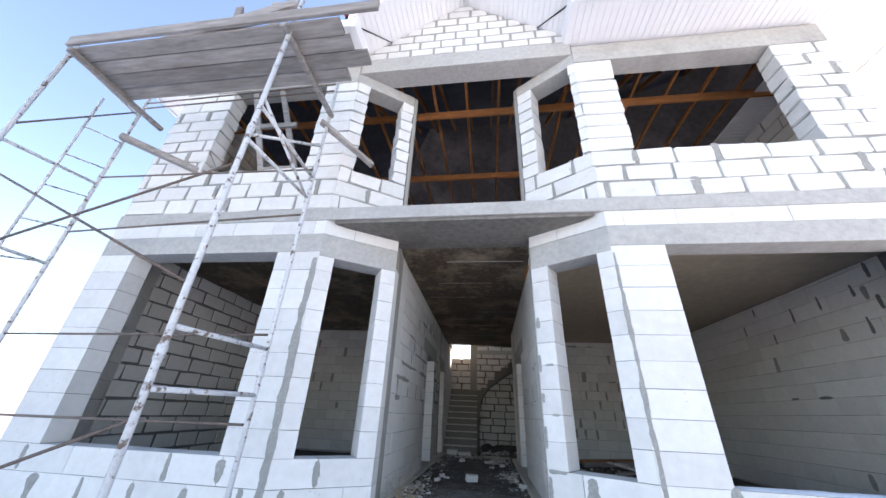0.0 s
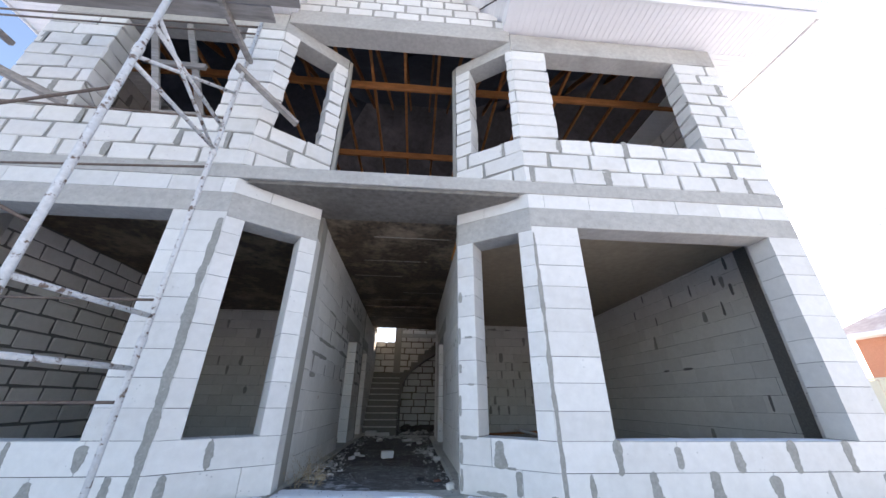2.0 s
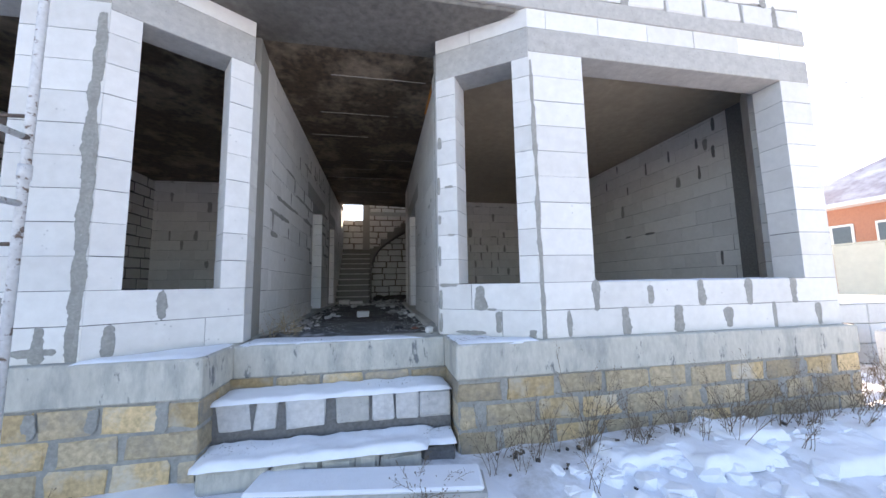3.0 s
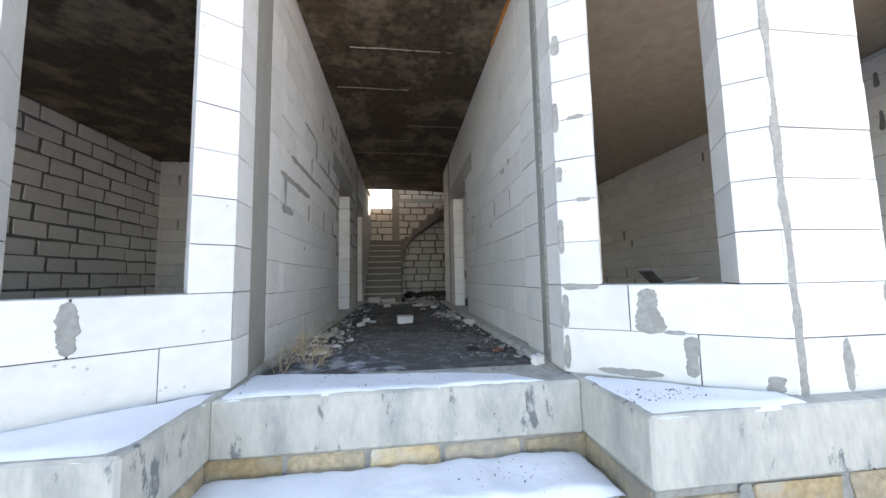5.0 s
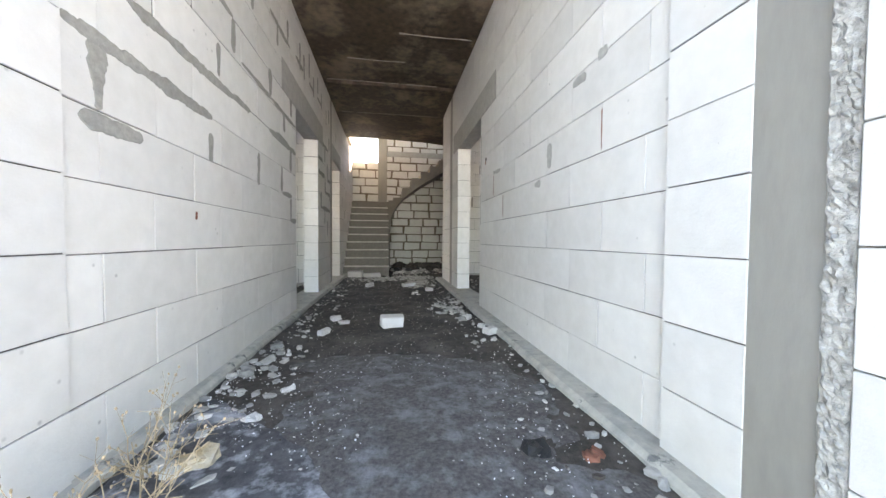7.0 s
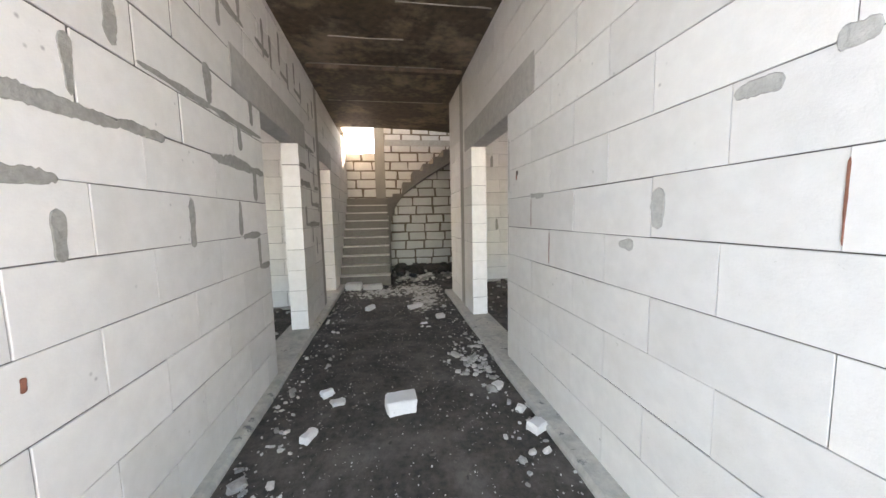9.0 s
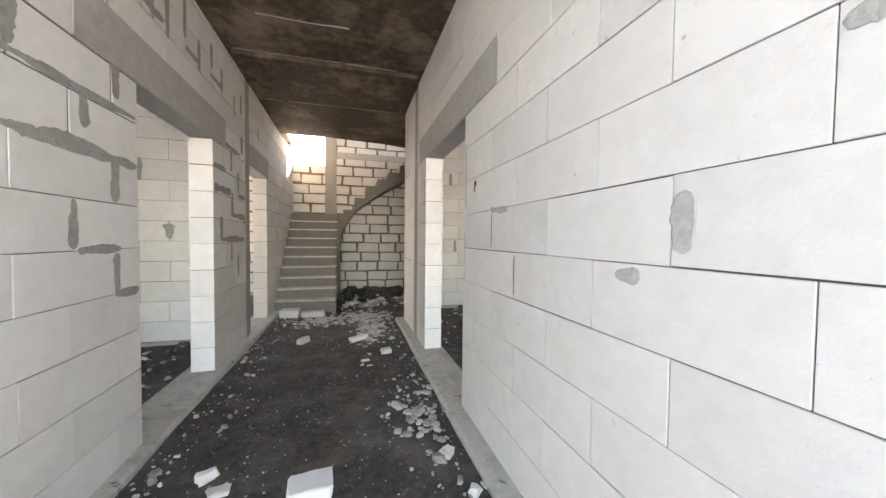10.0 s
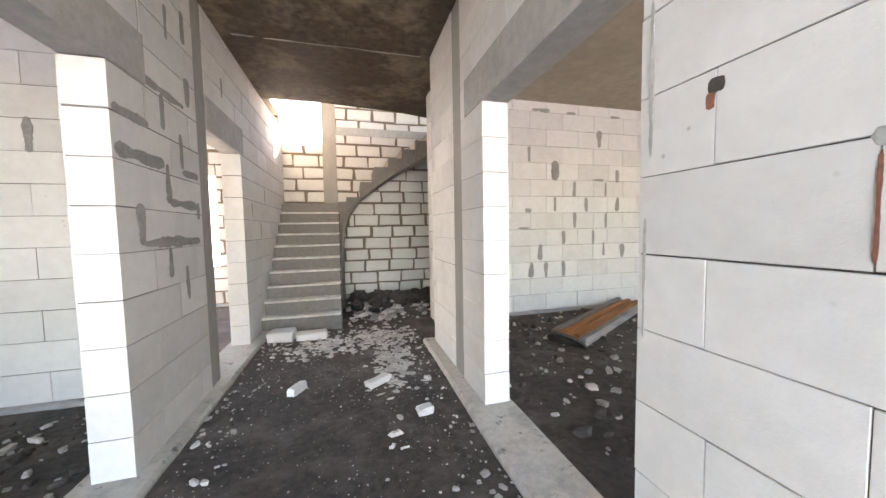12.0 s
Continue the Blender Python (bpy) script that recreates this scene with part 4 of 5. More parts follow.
for i in range(8):
    x, z = 0.06 + 0.25 * i, 1.96 + (0.27 * i if i < 2 else 0.54 + 0.17 * (i - 2))
    bm = bmesh.new()
    prof = [(x, z), (x + 0.26, z)] + [(x + 0.26 - 0.26 * s / 3, curve_z(x + 0.26 - 0.26 * s / 3)) for s in range(4)]
    a = [bm.verts.new((px, 13.72 - 12.45, pz)) for px, pz in prof]
    b = [bm.verts.new((px, BACK - 0.02 - 12.45, pz)) for px, pz in prof]
    bm.faces.new(a), bm.faces.new(b[::-1])
    for s in range(len(prof)):
        k = (s + 1) % len(prof)
        bm.faces.new((a[s], b[s], b[k], a[k]))
    bmesh.ops.recalc_face_normals(bm, faces=bm.faces[:])
    part("step", bm, STAIR, stair)
bm = bmesh.new()
prof = [(-0.06, 0.0), (-0.02, 0.0), (-0.02, 1.0), (0.02, 1.42), (0.10, 1.62), (0.10, 1.88), (-0.06, 1.88)]
a = [bm.verts.new((px, 13.70 - 12.45, pz)) for px, pz in prof]
b = [bm.verts.new((px, 14.4 - 12.45, pz)) for px, pz in prof]
bm.faces.new(a), bm.faces.new(b[::-1])
for s in range(len(prof)):
    bm.faces.new((a[s], b[s], b[(s + 1) % len(prof)], a[(s + 1) % len(prof)]))
bmesh.ops.recalc_face_normals(bm, faces=bm.faces[:])
part("newel", bm, STAIR, stair)


# ---- front steps and snow ----
def snow_patch(name, c, z, thick, label, nx=14, ny=8, mat=SNOW, seed=0.0, dive=0.0):
    """A drift with an uneven top on the quadrilateral c, thinning out to its rim."""
    bm = bmesh.new()
    c = [Vector(p) for p in c]
    grid = []
    for j in range(ny + 1):
        row = []
        for i in range(nx + 1):
            s, t = i / nx, j / ny
            p = (c[0] * (1 - s) + c[1] * s) * (1 - t) + (c[3] * (1 - s) + c[2] * s) * t
            rim = min(1.0, 14 * min(s, 1 - s), 9 * min(t, 1 - t))
            n = noise.noise(Vector((p.x * 5 + seed, p.y * 5, 1))) * 0.35 + noise.noise(Vector((p.x * 17, p.y * 17, seed))) * 0.12
            edge = Vector((noise.noise(Vector((p.x * 9, p.y * 9, seed + 4))), noise.noise(Vector((p.x * 9, p.y * 9, seed + 8))))) * 0.02
            p = p + edge
            row.append(bm.verts.new((p.x, p.y, z + thick * (rim ** 0.5) * (0.8 + n) - 0.004 - dive * t)))
        grid.append(row)
    for j in range(ny):
        for i in range(nx):
            bm.faces.new((grid[j][i], grid[j][i + 1], grid[j + 1][i + 1], grid[j + 1][i]))
    return thing(name, bm, mat, label, "snow", kind="stuff", smooth=True)


snow_patch("ledge_snow", [(0.985, 4.262), (1.77, 4.262), (1.74, 4.36), (0.97, 4.88)], 0.046, 0.03, "white snow on the foundation ledge by the bay")
snow_patch("ledge_snow", [(-1.80, 4.262), (-0.955, 4.262), (-0.95, 4.90), (-1.74, 4.37)], 0.046, 0.035, "white snow on the foundation ledge by the bay", seed=3)
snow_patch("threshold_snow", [(-0.94, 4.795), (0.80, 4.80), (0.62, 4.98), (-0.93, 5.24)], 0.040, 0.022, "thin white snow on the porch threshold", 70, 24, seed=5)
snow_patch("sill_snow", [(2.45, 4.40), (4.90, 4.40), (4.90, 4.60), (2.45, 4.60)], ZS, 0.02, "thin snow on the window sill", 30, 4, seed=6)
snow_patch("hall_frost", [(-0.94, 5.15), (0.93, 5.15), (0.90, 7.15), (-0.92, 7.15)], 0.014, 0.016, "frosted grey grit over the earth by the entrance", 40, 90, FLOOR_GREY, 7, 0.034)
snow_patch("hall_frost", [(-0.94, 5.10), (0.12, 5.10), (-0.30, 5.95), (-0.93, 6.5)], 0.020, 0.018, "patchy snow on the earth by the entrance", 50, 50, FROSTED, 9, 0.018)

steps = base_empty("front_steps", pose(0, 4.4, -0.84), "snow-covered steps of loose white blocks", "steps")
for i, (x0, x1, tilt) in enumerate(((-0.94, -0.70, 0.02), (-0.64, -0.465, -0.012), (-0.41, -0.10, 0.0), (-0.02, 0.252, 0.006), (0.275, 0.46, 0.004), (0.473, 0.672, 0.0), (0.688, 0.965, -0.004))):
    bm = box(x0, x1, 0.05 + abs(tilt), 0.40, 0.265, 0.49 - 0.012 * (i == 6), 0.014, 0.007)
    for v in bm.verts:
        v.co.x += tilt * (0.49 - v.co.z) * 6
    part("riser_block", bm, STEPBLOCK if i != 3 else CONCRETE, steps)
part("step_core", box(-0.985, 0.965, 0.078, 0.40, 0.0, 0.47, 0.01, 0.006), MORTAR_DARK, steps, "dark mortar bed")
for x0, x1, h in ((-0.90, -0.42, 0.172), (-0.41, -0.08, 0.165), (-0.07, 0.16, 0.16), (0.17, 0.34, 0.168), (0.35, 0.66, 0.15)):
    part("lower_step", box(x0, x1, -0.29, 0.40, -0.05, h, 0.03, 0.014), FOUND, steps, "rough cast lower step")
part("lower_step", box(0.67, 0.95, -0.18, 0.40, -0.05, 0.10, 0.03, 0.014), MORTAR_DARK, steps, "dark broken end of the lower step")
snow_patch("step_snow", [(-1.0, 4.44), (0.965, 4.44), (0.965, 4.80), (-1.0, 4.80)], -0.352, 0.05, "thick snow lying on the upper step", 70, 16, seed=11)
snow_patch("step_snow", [(-0.93, 4.09), (0.70, 4.09), (0.80, 4.47), (-0.98, 4.47)], -0.672, 0.06, "thick snow lying on the lower step", 70, 18, seed=13)
snow_patch("step_snow", [(0.66, 4.22), (0.95, 4.20), (0.96, 4.47), (0.70, 4.47)], -0.70, 0.05, "broken snow on the lower step", 20, 12, seed=14)
slab_ = base_empty("concrete_slab", pose(0.25, 3.88, -0.84, 0, 0, -9), "low concrete slab under snow before the steps", "slab")
part("slab_body", box(-0.76, 0.80, -0.14, 0.16, -0.02, 0.09, 0.015, 0.008), CONCRETE, slab_)
part("snow_cover", box(-0.755, 0.78, -0.135, 0.155, 0.088, 0.125, 0.016, 0.006), SNOW, slab_, "white snow cover")
snow_patch("ground_snow", [(-1.3, 3.3), (1.4, 3.3), (1.1, 4.12), (-1.2, 4.12)], -0.84, 0.06, "trodden snow before the steps", 30, 14, seed=15)


# ---- rubble ----
ball = bmesh.new()
bmesh.ops.create_icosphere(ball, subdivisions=1, radius=1.0)
ball.verts.ensure_lookup_table()
BALL_V = [Vector([math.copysign(abs(k) ** 0.55, k) for k in v.co]) for v in ball.verts]
BALL_F = [tuple(v.index for v in f.verts) for f in ball.faces]
ball.free()


def lumps(name, items, mat, label, category="rubble"):
    """Many broken lumps in one mesh; items: x, y, z and three half sizes."""
    vs, fs = [], []
    for x, y, z, sx, sy, sz in items:
        m = pose(x, y, z, rng.uniform(-20, 20), rng.uniform(-20, 20), rng.uniform(0, 360))
        k = len(vs)
        vs += [m @ (Vector((v.x * sx, v.y * sy, v.z * sz)) * rng.uniform(0.72, 1.05)) for v in BALL_V]
        fs += [tuple(i + k for i in f) for f in BALL_F]
    me = bpy.data.meshes.new(name)
    me.from_pydata(vs, [], fs)
    me.materials.append(mat)
    return tagged(new(name, me), label, category, "", "stuff")


def scatter(name, k, area, size, mat, label):
    items = []
    for _ in range(k):
        x, y = area()
        s = rng.uniform(*size) * rng.choice((0.5, 0.7, 1.0, 1.0, 1.6))
        items.append((x, y, floor_h(x, y) + s * 0.25 + (0.012 if name in ("fine_chips", "snow_crumbs") and y < 7.2 else 0), s, s * rng.uniform(0.5, 0.9), s * rng.uniform(0.3, 0.6)))
    return lumps(name, items, mat, label)


def by_walls():
    sgn = rng.choice((-1, 1))
    return sgn * (0.93 - abs(rng.gauss(0, 0.16))), rng.uniform(5.4, 12.2)


scatter("white_chips", 520, by_walls, (0.005, 0.022), CHIP, "white block chips strewn along the hall floor")
scatter("fine_chips", 2600, lambda: (rng.uniform(-0.9, 0.9), rng.uniform(5.3, 12.0)), (0.002, 0.006), CHIP, "fine white crumbs on the dark earth")
scatter("snow_crumbs", 2400, lambda: (-0.9 + 1.7 * rng.random() ** 2.4, 5.15 + 1.7 * rng.random() ** 2.2), (0.001, 0.0036), SNOW, "white frozen snow crumbs on the entrance floor")
scatter("dark_pebbles", 500, lambda: (rng.uniform(-0.92, 0.92), rng.uniform(5.2, 12.0)), (0.005, 0.016), EARTH, "dark clods of earth on the hall floor")
scatter("entry_rubble", 130, lambda: (-0.93 + abs(rng.gauss(0, 0.17)), rng.uniform(5.5, 7.4)), (0.012, 0.038), CHIP, "white rubble heaped by the hall wall")
scatter("door_rubble", 110, lambda: (0.72 + rng.gauss(0, 0.10), 8.5 + rng.gauss(0, 0.25)), (0.012, 0.04), CHIP, "white rubble by the hall doorway")
scatter("room_rubble", 420, lambda: (rng.uniform(1.4, 4.6), rng.uniform(8.0, 12.2)), (0.008, 0.035), CHIP, "white rubble on the room floor")
scatter("room_clods", 420, lambda: (rng.uniform(1.4, 4.6), rng.uniform(8.0, 12.2)), (0.012, 0.05), EARTH, "dark clods on the room floor")
scatter("room_rubble", 260, lambda: (rng.uniform(-3.2, -1.4), rng.uniform(8.0, 10.8)), (0.008, 0.04), CHIP, "grey-white rubble on the room floor")
scatter("room_clods", 300, lambda: (rng.uniform(-3.2, -1.4), rng.uniform(8.0, 10.8)), (0.012, 0.05), EARTH, "dark clods on the room floor")
scatter("stair_rubble", 260, lambda: (rng.uniform(0.05, 1.4), rng.uniform(12.6, 14.4)), (0.015, 0.07), CHIP, "broken blocks heaped under the stair")
items = []
for _ in range(420):
    x, y, z = rng.choice(((rng.uniform(-0.9, 0.93), rng.uniform(4.82, 5.1), 0.062), (0.55 + rng.gauss(0, 0.16), 4.62 + rng.gauss(0, 0.08), -0.306), (rng.uniform(0.98, 1.4), 4.36 + rng.uniform(0, 0.16), 0.070), (0.75 + rng.gauss(0, 0.12), 4.35 + rng.gauss(0, 0.08), -0.65), (-0.7 + rng.gauss(0, 0.14), 4.3 + rng.gauss(0, 0.06), -0.618)))
    r = rng.uniform(0.001, 0.0032) * rng.choice((1, 1, 1, 2))
    if x < 0.95 or z > 0:
        items.append((x, y, z, r, r * 0.8, r * 0.5))
lumps("dirt_crumbs", items, EARTH, "dark dirt crumbs on the snow of the steps", "dirt")
items = []
for _ in range(260):
    x, y = rng.uniform(1.6, 6.4), 3.78 - abs(rng.gauss(0, 0.35)) + 0.1
    r = rng.uniform(0.03, 0.12)
    items.append((x, y + 0.2 * max(0, x - 4.6), ground_h(x, y) + r * 0.1, r, r * 0.8, r * 0.55))
lumps("snow_lumps", items, SNOW, "lumpy snow over rubble by the plinth", "snow")
items = []
for _ in range(90):
    x, y = rng.uniform(1.2, 6.0), 4.1 - abs(rng.gauss(0, 0.25))
    r = rng.uniform(0.008, 0.028)
    items.append((x, y, ground_h(x, y) + r * 0.3, r, r * 0.8, r * 0.7))
lumps("dark_rubble", items, EARTH, "dark clods showing through the snow by the plinth", "rubble")
items = []
for _ in range(800):
    x, y = rng.choice(((rng.gauss(-0.2, 0.35), rng.gauss(11.75, 0.16)), (rng.gauss(0.5, 0.10), rng.gauss(11.0, 0.35)), (rng.gauss(0.4, 0.3), rng.gauss(11.9, 0.25))))
    s = rng.uniform(0.008, 0.06)
    if abs(x) < 0.88:
        items.append((x, y, floor_h(x, y) - 0.002, s, s * 0.8, 0.008))
lumps("cement_dust", items, DUST, "pale spilled cement dust before the stair", "dust")
bm = bmesh.new()
for _ in range(60):
    lump(bm, rng.uniform(0.1, 1.6), rng.uniform(13.5, 14.5), rng.uniform(0.0, 0.10), 0.14, 0.12, 0.10)
thing("earth_heap", bm, EARTH, "low heap of dark earth under the stair", "earth heap", kind="stuff")


def chunk(name, x, y, sx, sy, sz, turn, label, category, mat=BLOCK, z=0.0, group=""):
    bm = box(-sx / 2, sx / 2, -sy / 2, sy / 2, 0, sz, 0.012, 0.010)
    bmesh.ops.subdivide_edges(bm, edges=bm.edges[:], cuts=1, use_grid_fill=True)
    for v in bm.verts:
        v.co += Vector([rng.uniform(-0.004, 0.004) for _ in range(3)])
    ob = thing(name, bm, mat, label, category, group=group)
    ob.matrix_world = pose(x, y, z - 0.012, 0, 0, turn)
    return ob


chunk("block_fragment", 0.02, 7.84, 0.21, 0.15, 0.105, 8, "broken white block lying on the hall floor", "block", group="loose blocks")
chunk("loose_block", -0.76, 12.12, 0.30, 0.22, 0.14, -6, "white block lying at the foot of the stair", "block", group="loose blocks")
chunk("loose_block", -0.40, 12.10, 0.36, 0.20, 0.09, 3, "thin white block lying at the foot of the stair", "block", group="loose blocks")
for x, y, sx, sy, sz, a in ((-0.36, 10.6, 0.18, 0.07, 0.06, 60), (0.32, 10.55, 0.24, 0.10, 0.06, 35), (0.62, 9.95, 0.11, 0.09, 0.06, 10), (0.38, 9.75, 0.09, 0.06, 0.025, 20), (0.34, 9.62, 0.05, 0.04, 0.02, 50), (0.42, 9.58, 0.06, 0.035, 0.02, 10),
                            (-0.55, 8.13, 0.10, 0.07, 0.05, 30), (-0.57, 7.6, 0.11, 0.07, 0.06, 70), (0.88, 7.42, 0.12, 0.09, 0.07, 25), (0.80, 7.98, 0.09, 0.07, 0.06, 50), (-0.45, 8.0, 0.10, 0.08, 0.03, 15), (0.86, 7.65, 0.07, 0.06, 0.05, 40),
                            (0.6, 5.69, 0.05, 0.04, 0.025, 20), (-0.62, 6.2, 0.08, 0.06, 0.035, 30), (-0.55, 6.5, 0.07, 0.05, 0.035, 50)):
    chunk("block_fragment", x, y, sx, sy, sz, a, "small broken piece of white block on the earth", "block", group="loose blocks")
chunk("white_stone", 0.87, 5.14, 0.085, 0.06, 0.06, 15, "white block chip on the porch threshold", "stone", BLOCK, 0.055)
for x, y, mt, nm, lb, s in ((0.58, 5.77, BLACK, "black_scrap", "crumpled black plastic scrap on the earth", 0.05), (0.77, 5.72, RED_STAIN, "brick_fragment", "broken red brick fragment on the earth", 0.035),
                            (-0.69, 5.9, COQUINA, "yellow_stone", "yellowish limestone lump by the hall wall", 0.06), (-0.76, 5.86, CHIP, "grey_stone", "pale stone lump by the hall wall", 0.045),
                            (0.45, 13.2, BLACK, "black_scrap", "black scrap among the rubble", 0.09), (0.15, 13.4, BLACK, "black_scrap", "black scrap among the rubble", 0.10)):
    bm = bmesh.new()
    for _ in range(3):
        lump(bm, rng.uniform(-0.03, 0.03), rng.uniform(-0.03, 0.03), s * 0.45, s, s * 0.8, s * 0.6)
    thing(nm, bm, mt, lb, "scrap").matrix_world = pose(x, y, 0.0)

# bundle of boards in the right-hand room and the heap by its window
bundle = base_empty("board_bundle", pose(2.52, 10.85, 0.0, 0, 0, 30), "bundle of reddish-brown boards lying on the earth", "boards")
for i in range(6):
    bm = box(0.0, 2.4, -0.20 + 0.07 * i, -0.135 + 0.07 * i, 0.02 + 0.02 * (i % 3), 0.12 + 0.03 * (i % 2), 0.004, 0.003)
    part("board", bm, ORANGEWOOD if i not in (0, 5) else GREYWOOD, bundle)
bm = bmesh.new()
out = bmesh.ops.create_cone(bm, cap_ends=True, segments=20, radius1=0.22, radius2=0.22, depth=0.03)
bm.transform(pose(-0.05, 0.0, 0.05, 0, 40, 0))
part("end_disc", bm, EARTH, bundle, "dark round end plate")
for i, (x, y, z, a, b) in enumerate(((2.5, 6.4, 0.42, 20, 12), (2.7, 6.5, 0.47, -8, -9), (2.9, 6.5, 0.52, 40, 14))):
    bm = box(-0.6, 0.6, -0.07, 0.07, -0.015, 0.015, 0.003)
    ob = thing("loose_board", bm, GREYWOOD, "weathered board lying on a rubble heap in the room", "board", group="loose boards")
    ob.matrix_world = pose(x, y, z, 0, b, a)
bm = bmesh.new()
for _ in range(70):
    r = rng.uniform(0, 1)
    lump(bm, 2.7 + rng.gauss(0, 0.35), 6.5 + rng.gauss(0, 0.3), rng.uniform(0.0, 0.36) * (1 - 0.3 * r), 0.13, 0.11, 0.09)
thing("rubble_heap", bm, CHIP, "heap of rubble under the loose boards", "rubble", kind="stuff")


# ---- scaffold ----
scaffold = base_empty("scaffold", pose(-3.5, 3.4, -0.84), "white-painted rusty tube scaffold before the facade", "scaffold")
S = Vector((-3.5, 3.4, -0.84))


def tube(name, a, b, r=0.024, mat=PIPE):
    bm = bmesh.new()
    rod(bm, Vector(a) - S, Vector(b) - S, r, 10)
    return part(name, bm, mat, scaffold, smooth=True)


NR, FR, NL, FL = (-1.89, 2.8), (-1.93, 4.0), (-5.0, 2.8), (-5.38, 4.0)
for p, top in ((NR, 5.75), (FR, 5.75), (NL, 5.42), (FL, 5.75)):
    tube("post", (*p, -0.86), (*p, top), 0.026)
    for z in (1.34, 3.45):
        tube("coupler", (*p, z - 0.05), (*p, z + 0.05), 0.034)
for z0, z1 in ((1.53, 1.57), (1.11, 1.13), (3.32, 3.48), (3.78, 3.80), (4.98, 5.0)):
    tube("ledger", (*NR, z0), (*FR, z1), 0.021)
tube("brace", (*NR, 3.9), (*FR, 3.45), 0.018)
tube("brace", (-1.9, 2.82, 3.40), (-1.93, 3.98, 4.35), 0.018)
for z0, z1 in ((1.53, 1.57), (2.5, 2.6), (3.6, 3.9), (5.1, 5.3)):
    tube("ledger", (*NL, z0), (*FL, z1), 0.021)
ML = (-5.2, 3.42)
tube("ladder_post", (*ML, 2.2), (*ML, 5.0), 0.016)
for i in range(5):
    tube("ladder_rung", (*ML, 2.45 + 0.5 * i), (*FL, 2.62 + 0.52 * i), 0.011)
for a, b in (((*FL, 3.08), (*FR, 3.23)), ((*FL, 1.69), (*FR, 1.72)), ((*FL, 0.84), (*FR, 0.87)), ((*FL, 5.6), (*FR, 5.67)), ((*FL, 5.48), (*FR, 5.52)), ((*FL, 4.02), (*FR, 3.95))):
    tube("rail", a, b, 0.013, ROD)
for a, b in (((*NL, 1.93), (*NR, 3.03)), ((*NL, -0.25), (*NR, 0.93)), ((*NL, 3.25), (*NR, 1.85)), ((*NL, 3.82), (*FL, 5.4)), ((*NL, 5.0), (*NR, 5.3))):
    tube("diagonal", a, b, 0.012, ROD)
for y0, y1, x1, z in ((2.66, 2.70, -0.78, 5.02), (2.72, 2.90, -1.25, 5.0), (2.91, 3.09, -1.2, 5.0), (3.10, 3.30, -1.05, 4.995), (3.32, 3.50, -1.4, 5.0)):
    bm = box(-4.88 - S.x, x1 - S.x, y0 - S.y, y1 - S.y, z + 0.012 - S.z, z + (0.17 if y1 - y0 < 0.1 else 0.05) - S.z, 0.004, 0.004)
    part("deck_board", bm, GREYWOOD, scaffold, "weathered grey plank")
for x in (-4.8, -1.9):
    bm = box(x - 0.03 - S.x, x + 0.03 - S.x, 2.68 - S.y, 4.02 - S.y, 4.93 - S.z, 4.995 - S.z, 0.004)
    part("putlog", bm, GREYWOOD, scaffold)


def timber(name, a, b, w, h, label, mat=GREYWOOD, category="timber", group="loose timbers"):
    a, b = Vector(a), Vector(b)
    bm = bmesh.new()
    bar(bm, (0, 0, 0), b - a, w, h)
    ob = thing(name, bm, mat, label, category, group=group)
    ob.location = a
    return ob


timber("leaning_plank", (-2.0, 3.95, 4.80), (-1.32, 4.45, 4.36), 0.10, 0.05, "weathered plank leaning on the bay sill")
timber("pole", (-5.05, 3.75, 4.58), (-4.15, 4.45, 4.37), 0.09, 0.09, "grey timber pole resting on the window sill")
tre = base_empty("trestle", pose(-3.2, 4.45, 4.34), "weathered wooden trestle standing in the window opening", "trestle")
for a, b in (((-0.57, -0.05, 1.85), (0.05, 0.0, 0.0)), ((-0.05, -0.05, 1.85), (0.62, 0.0, 0.0)), ((-0.20, -0.06, 0.95), (0.45, -0.06, 0.93)), ((0.05, 0.0, 0.05), (0.62, 0.0, 0.05))):
    bm = bmesh.new()
    bar(bm, a, b, 0.05, 0.09)
    part("strut", bm, GREYWOOD, tre)
for a, b, w, h in (((-4.2, 2.95, 5.30), (-2.1, 2.95, 5.95), 0.05, 0.16), ((-2.9, 3.0, 5.06), (-3.05, 3.0, 6.1), 0.05, 0.1), ((-2.3, 3.0, 5.06), (-2.5, 3.0, 6.1), 0.05, 0.1)):
    timber("stacked_plank", a, b, w, h, "weathered plank standing on the scaffold deck")


# ---- weeds ----
def weed(name, x, y, z, height, k, spread, label, mat=None):
    bm = bmesh.new()
    for _ in range(k):
        a = rng.uniform(0, 2 * math.pi)
        p = Vector((rng.uniform(-0.04, 0.04), rng.uniform(-0.04, 0.04), -0.02))
        d = Vector((math.cos(a) * spread, math.sin(a) * spread, 1)).normalized()
        r = 0.0028
        hgt = height * rng.uniform(0.5, 1.0)
        for s in range(5):
            q = p + d * hgt / 5
            rod(bm, p, q, r, 4)
            if s > 0:
                for _b in range(3):
                    e = q + (d + Vector([rng.uniform(-1, 1) for _ in range(3)])).normalized() * hgt * rng.uniform(0.1, 0.22)
                    rod(bm, q, e, r * 0.6, 3)
                    if rng.random() < 0.6:
                        lump(bm, e.x, e.y, e.z, 0.004, 0.003, 0.006)
            p, r = q, r * 0.82
            d = (d + Vector([rng.uniform(-0.25, 0.25) for _ in range(3)])).normalized()
    ob = thing(name, bm, mat or STRAW, label, "weed", kind="stuff")
    ob.location = (x, y, z)
    return ob


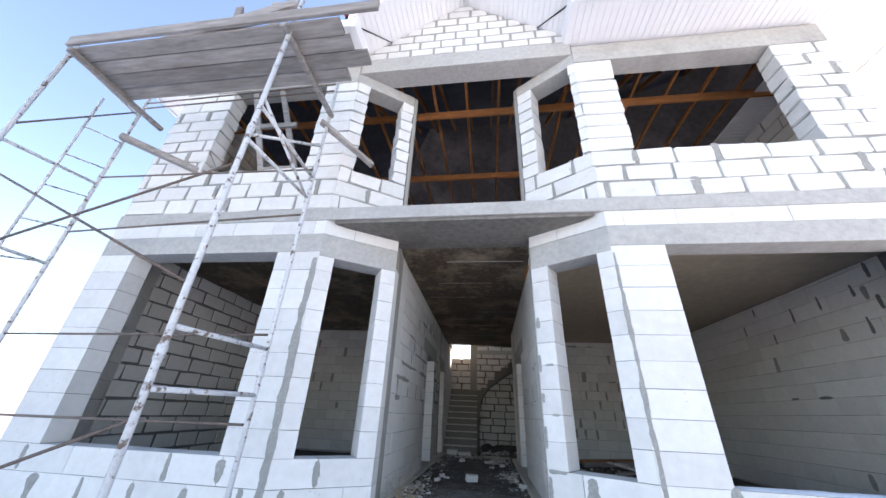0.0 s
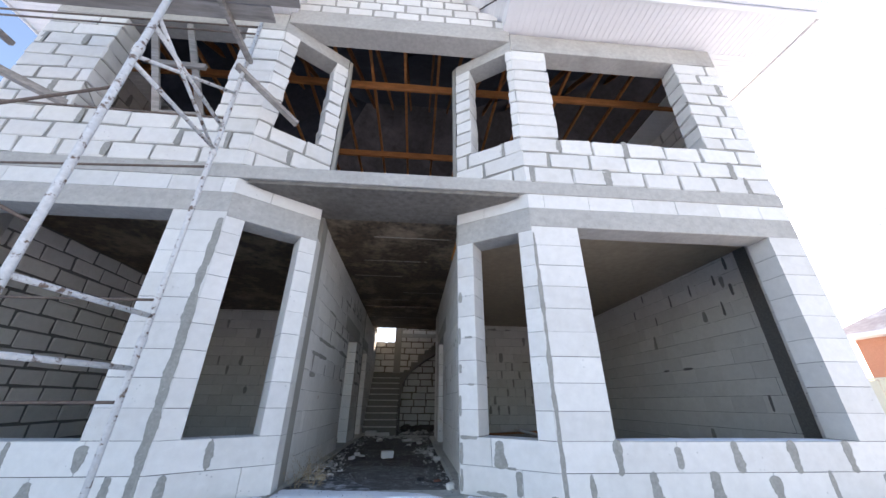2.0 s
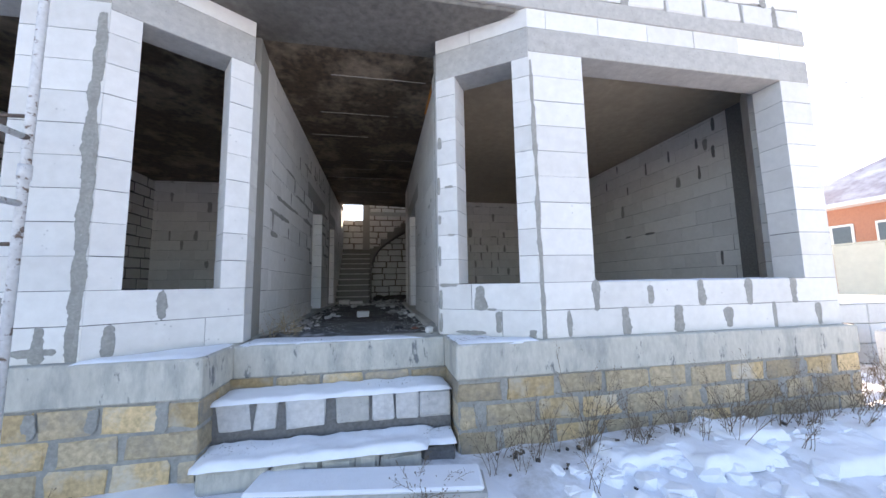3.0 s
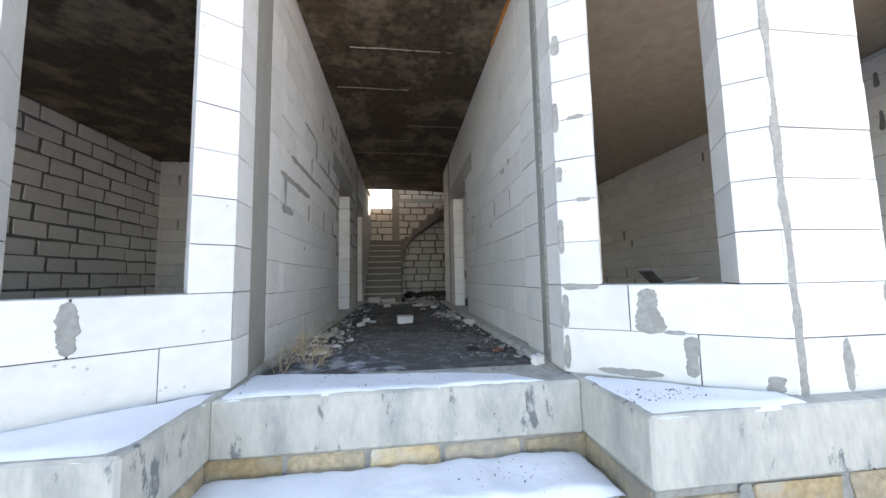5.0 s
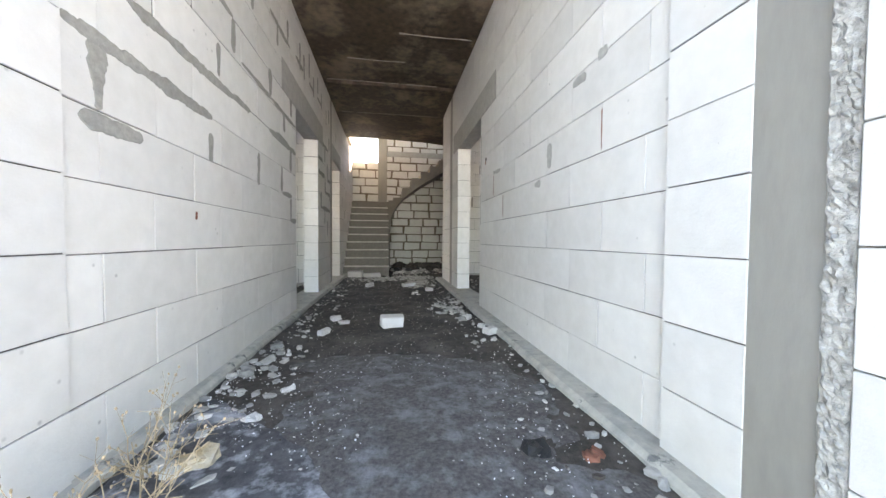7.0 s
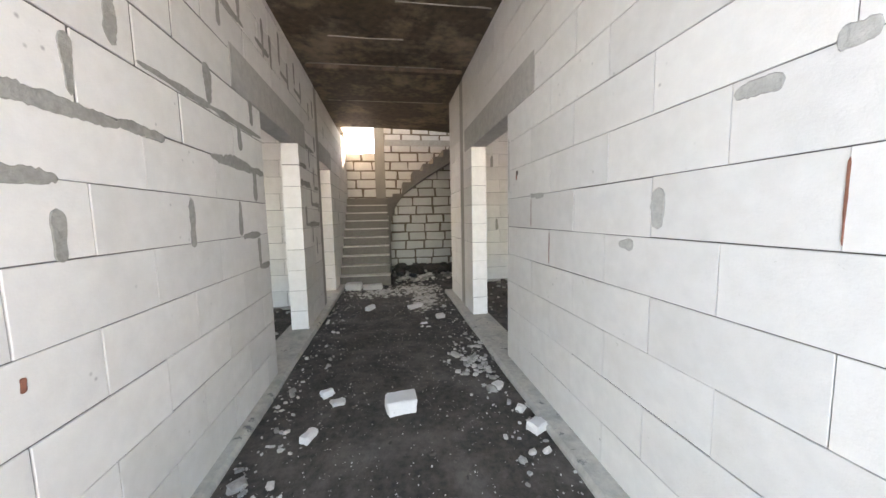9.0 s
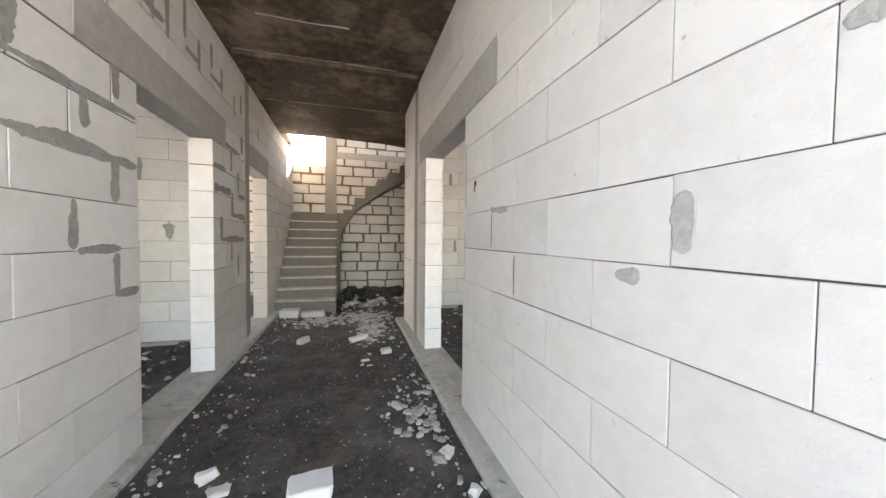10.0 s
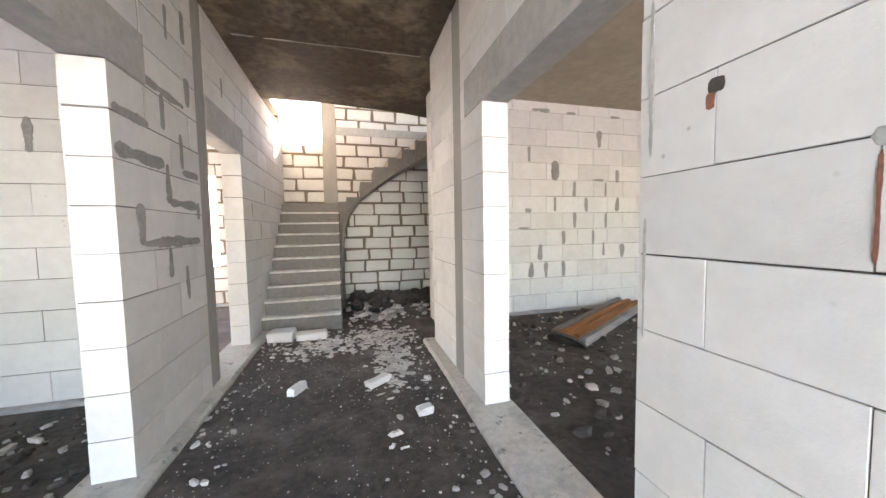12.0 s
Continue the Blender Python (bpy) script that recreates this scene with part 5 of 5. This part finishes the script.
for x, y, h, k in ((2.05, 4.05, 0.85, 7), (2.35, 3.95, 0.6, 6), (1.55, 4.0, 0.45, 5), (2.8, 3.95, 0.45, 6), (3.35, 4.0, 0.5, 6), (3.9, 4.02, 0.6, 7), (4.4, 4.0, 0.45, 6), (5.0, 4.0, 0.5, 6), (5.7, 4.3, 0.5, 7), (6.4, 4.6, 0.5, 7), (1.25, 4.02, 0.3, 4), (-1.6, 3.9, 0.3, 4), (7.3, 5.0, 0.5, 6)):
    weed("dry_weed", x, y, ground_h(x, y), h, k, 0.45, "dry brown weed standing in the snow by the plinth", WEED_DARK)
for i in range(44):
    x, y = 1.15 + 0.13 * i + rng.uniform(-0.1, 0.1), 4.12 - abs(rng.gauss(0, 0.22)) + (0.08 * max(0, i - 32))
    weed("dry_weed", x, y, ground_h(x, y), rng.uniform(0.25, 0.75), 4, 0.4, "thin dry twigs standing in the snow by the plinth", WEED_DARK)
weed("dry_weed", 0.62, 3.72, -0.78, 0.30, 12, 1.6, "low dry bush lying before the steps", WEED_DARK)
weed("dry_weed", -0.72, 5.62, 0.0, 0.42, 9, 0.7, "dry straw-coloured weed by the hall wall")
weed("dry_weed", -0.82, 5.85, 0.0, 0.36, 7, 0.7, "dry straw-coloured weed by the hall wall")
weed("dry_weed", -0.62, 5.40, 0.0, 0.30, 7, 0.9, "dry straw-coloured weed by the hall wall")
weed("dry_weed", -0.80, 5.32, 0.02, 0.34, 7, 0.8, "dry straw-coloured weed by the hall wall")
for x, y, sx, sy, s in ((2.9, 3.75, 0.35, 0.25, 1), (3.3, 3.9, 0.3, 0.2, 2), (3.9, 3.6, 0.5, 0.25, 3), (2.3, 3.85, 0.3, 0.16, 4), (4.8, 3.8, 0.5, 0.25, 5), (6.3, 4.9, 0.9, 0.5, 6)):
    snow_patch("snow_mound", [(x - sx, y - sy), (x + sx, y - sy), (x + sx, y + sy), (x - sx, y + sy)], ground_h(x, y) - 0.03, 0.12, "lumpy snow drift over rubble by the plinth", 30, 22, seed=20 + s)

# ---- beyond the plot ----
stack = base_empty("block_stack", pose(8.6, 6.2, -0.84), "stack of white blocks capped with snow", "block stack")
for i in range(3):
    for j in range(3):
        part("block", box(-0.9 + 0.62 * i, -0.3 + 0.62 * i, -0.5, 0.5, 0.32 * j, 0.31 + 0.32 * j, 0.01), BLOCK, stack)
part("snow_cap", box(-0.9, 0.96, -0.52, 0.52, 0.96, 1.05, 0.03), SNOW, stack)
chunk("loose_block", 7.9, 5.1, 0.8, 0.5, 0.6, 20, "white block lying in the snow", "block", BLOCK, -0.82, "loose blocks")

fence = base_empty("fence", pose(20.0, 12.0, -0.84), "cream corrugated sheet fence", "fence")
for i in range(15):
    part("sheet_panel", box(0, 0.04, -12 + 1.6 * i, -10.42 + 1.6 * i, 0.0, 2.75, 0.01), CREAM, fence)
part("top_rail", box(-0.03, 0.08, -12, 12, 2.76, 2.84, 0.01), CREAM, fence)
house = base_empty("neighbour_house", pose(25.0, 6.0, -0.84), "red brick house with a snowy tiled hip roof", "house")
part("wall", box(0, 11, -4, 12.0, 0, 5.3, 0.02), BRICKRED, house)
bm = bmesh.new()
q = [bm.verts.new(p) for p in ((-0.9, -4.9, 5.3), (11.9, -4.9, 5.3), (11.9, 12.9, 5.3), (-0.9, 12.9, 5.3), (5.5, 2.0, 9.6), (5.5, 6.5, 9.6))]
for f in ((0, 1, 4), (1, 2, 5, 4), (2, 3, 5), (3, 0, 4, 5), (3, 2, 1, 0)):
    bm.faces.new([q[i] for i in f])
bmesh.ops.recalc_face_normals(bm, faces=bm.faces[:])
part("roof", bm, TILE, house, "brown tiles under thin snow")
part("eave", box(-0.95, 11.95, -4.95, 12.95, 5.08, 5.30, 0.02), WHITEPVC, house, "white eave boards")
for y in (-2.0, 2.5, 7.0, 9.6):
    win = part("window", box(-0.06, 0.05, y - 0.9, y + 0.9, 2.6, 4.2, 0.02), WHITEPVC, house, "white framed window")
    for s in (-1, 1):
        part("pane", box(-0.075, -0.05, y + s * 0.43 - 0.37, y + s * 0.43 + 0.37, 2.72, 4.08, 0.005), GLASS, win)
for dz in (0.0, 0.5):
    bm = bmesh.new()
    a, b = Vector((7.5, 9.0, 5.2 + dz)), Vector((26.0, 7.0, 8.0 + dz))
    pts = [a.lerp(b, i / 12) - Vector((0, 0, 0.5 * math.sin(math.pi * i / 12))) for i in range(13)]
    for p, q2 in zip(pts, pts[1:]):
        rod(bm, p, q2, 0.012, 5)
    thing("overhead_cable", bm, CABLE, "black overhead cable from the house", "cable", group="overhead cables")
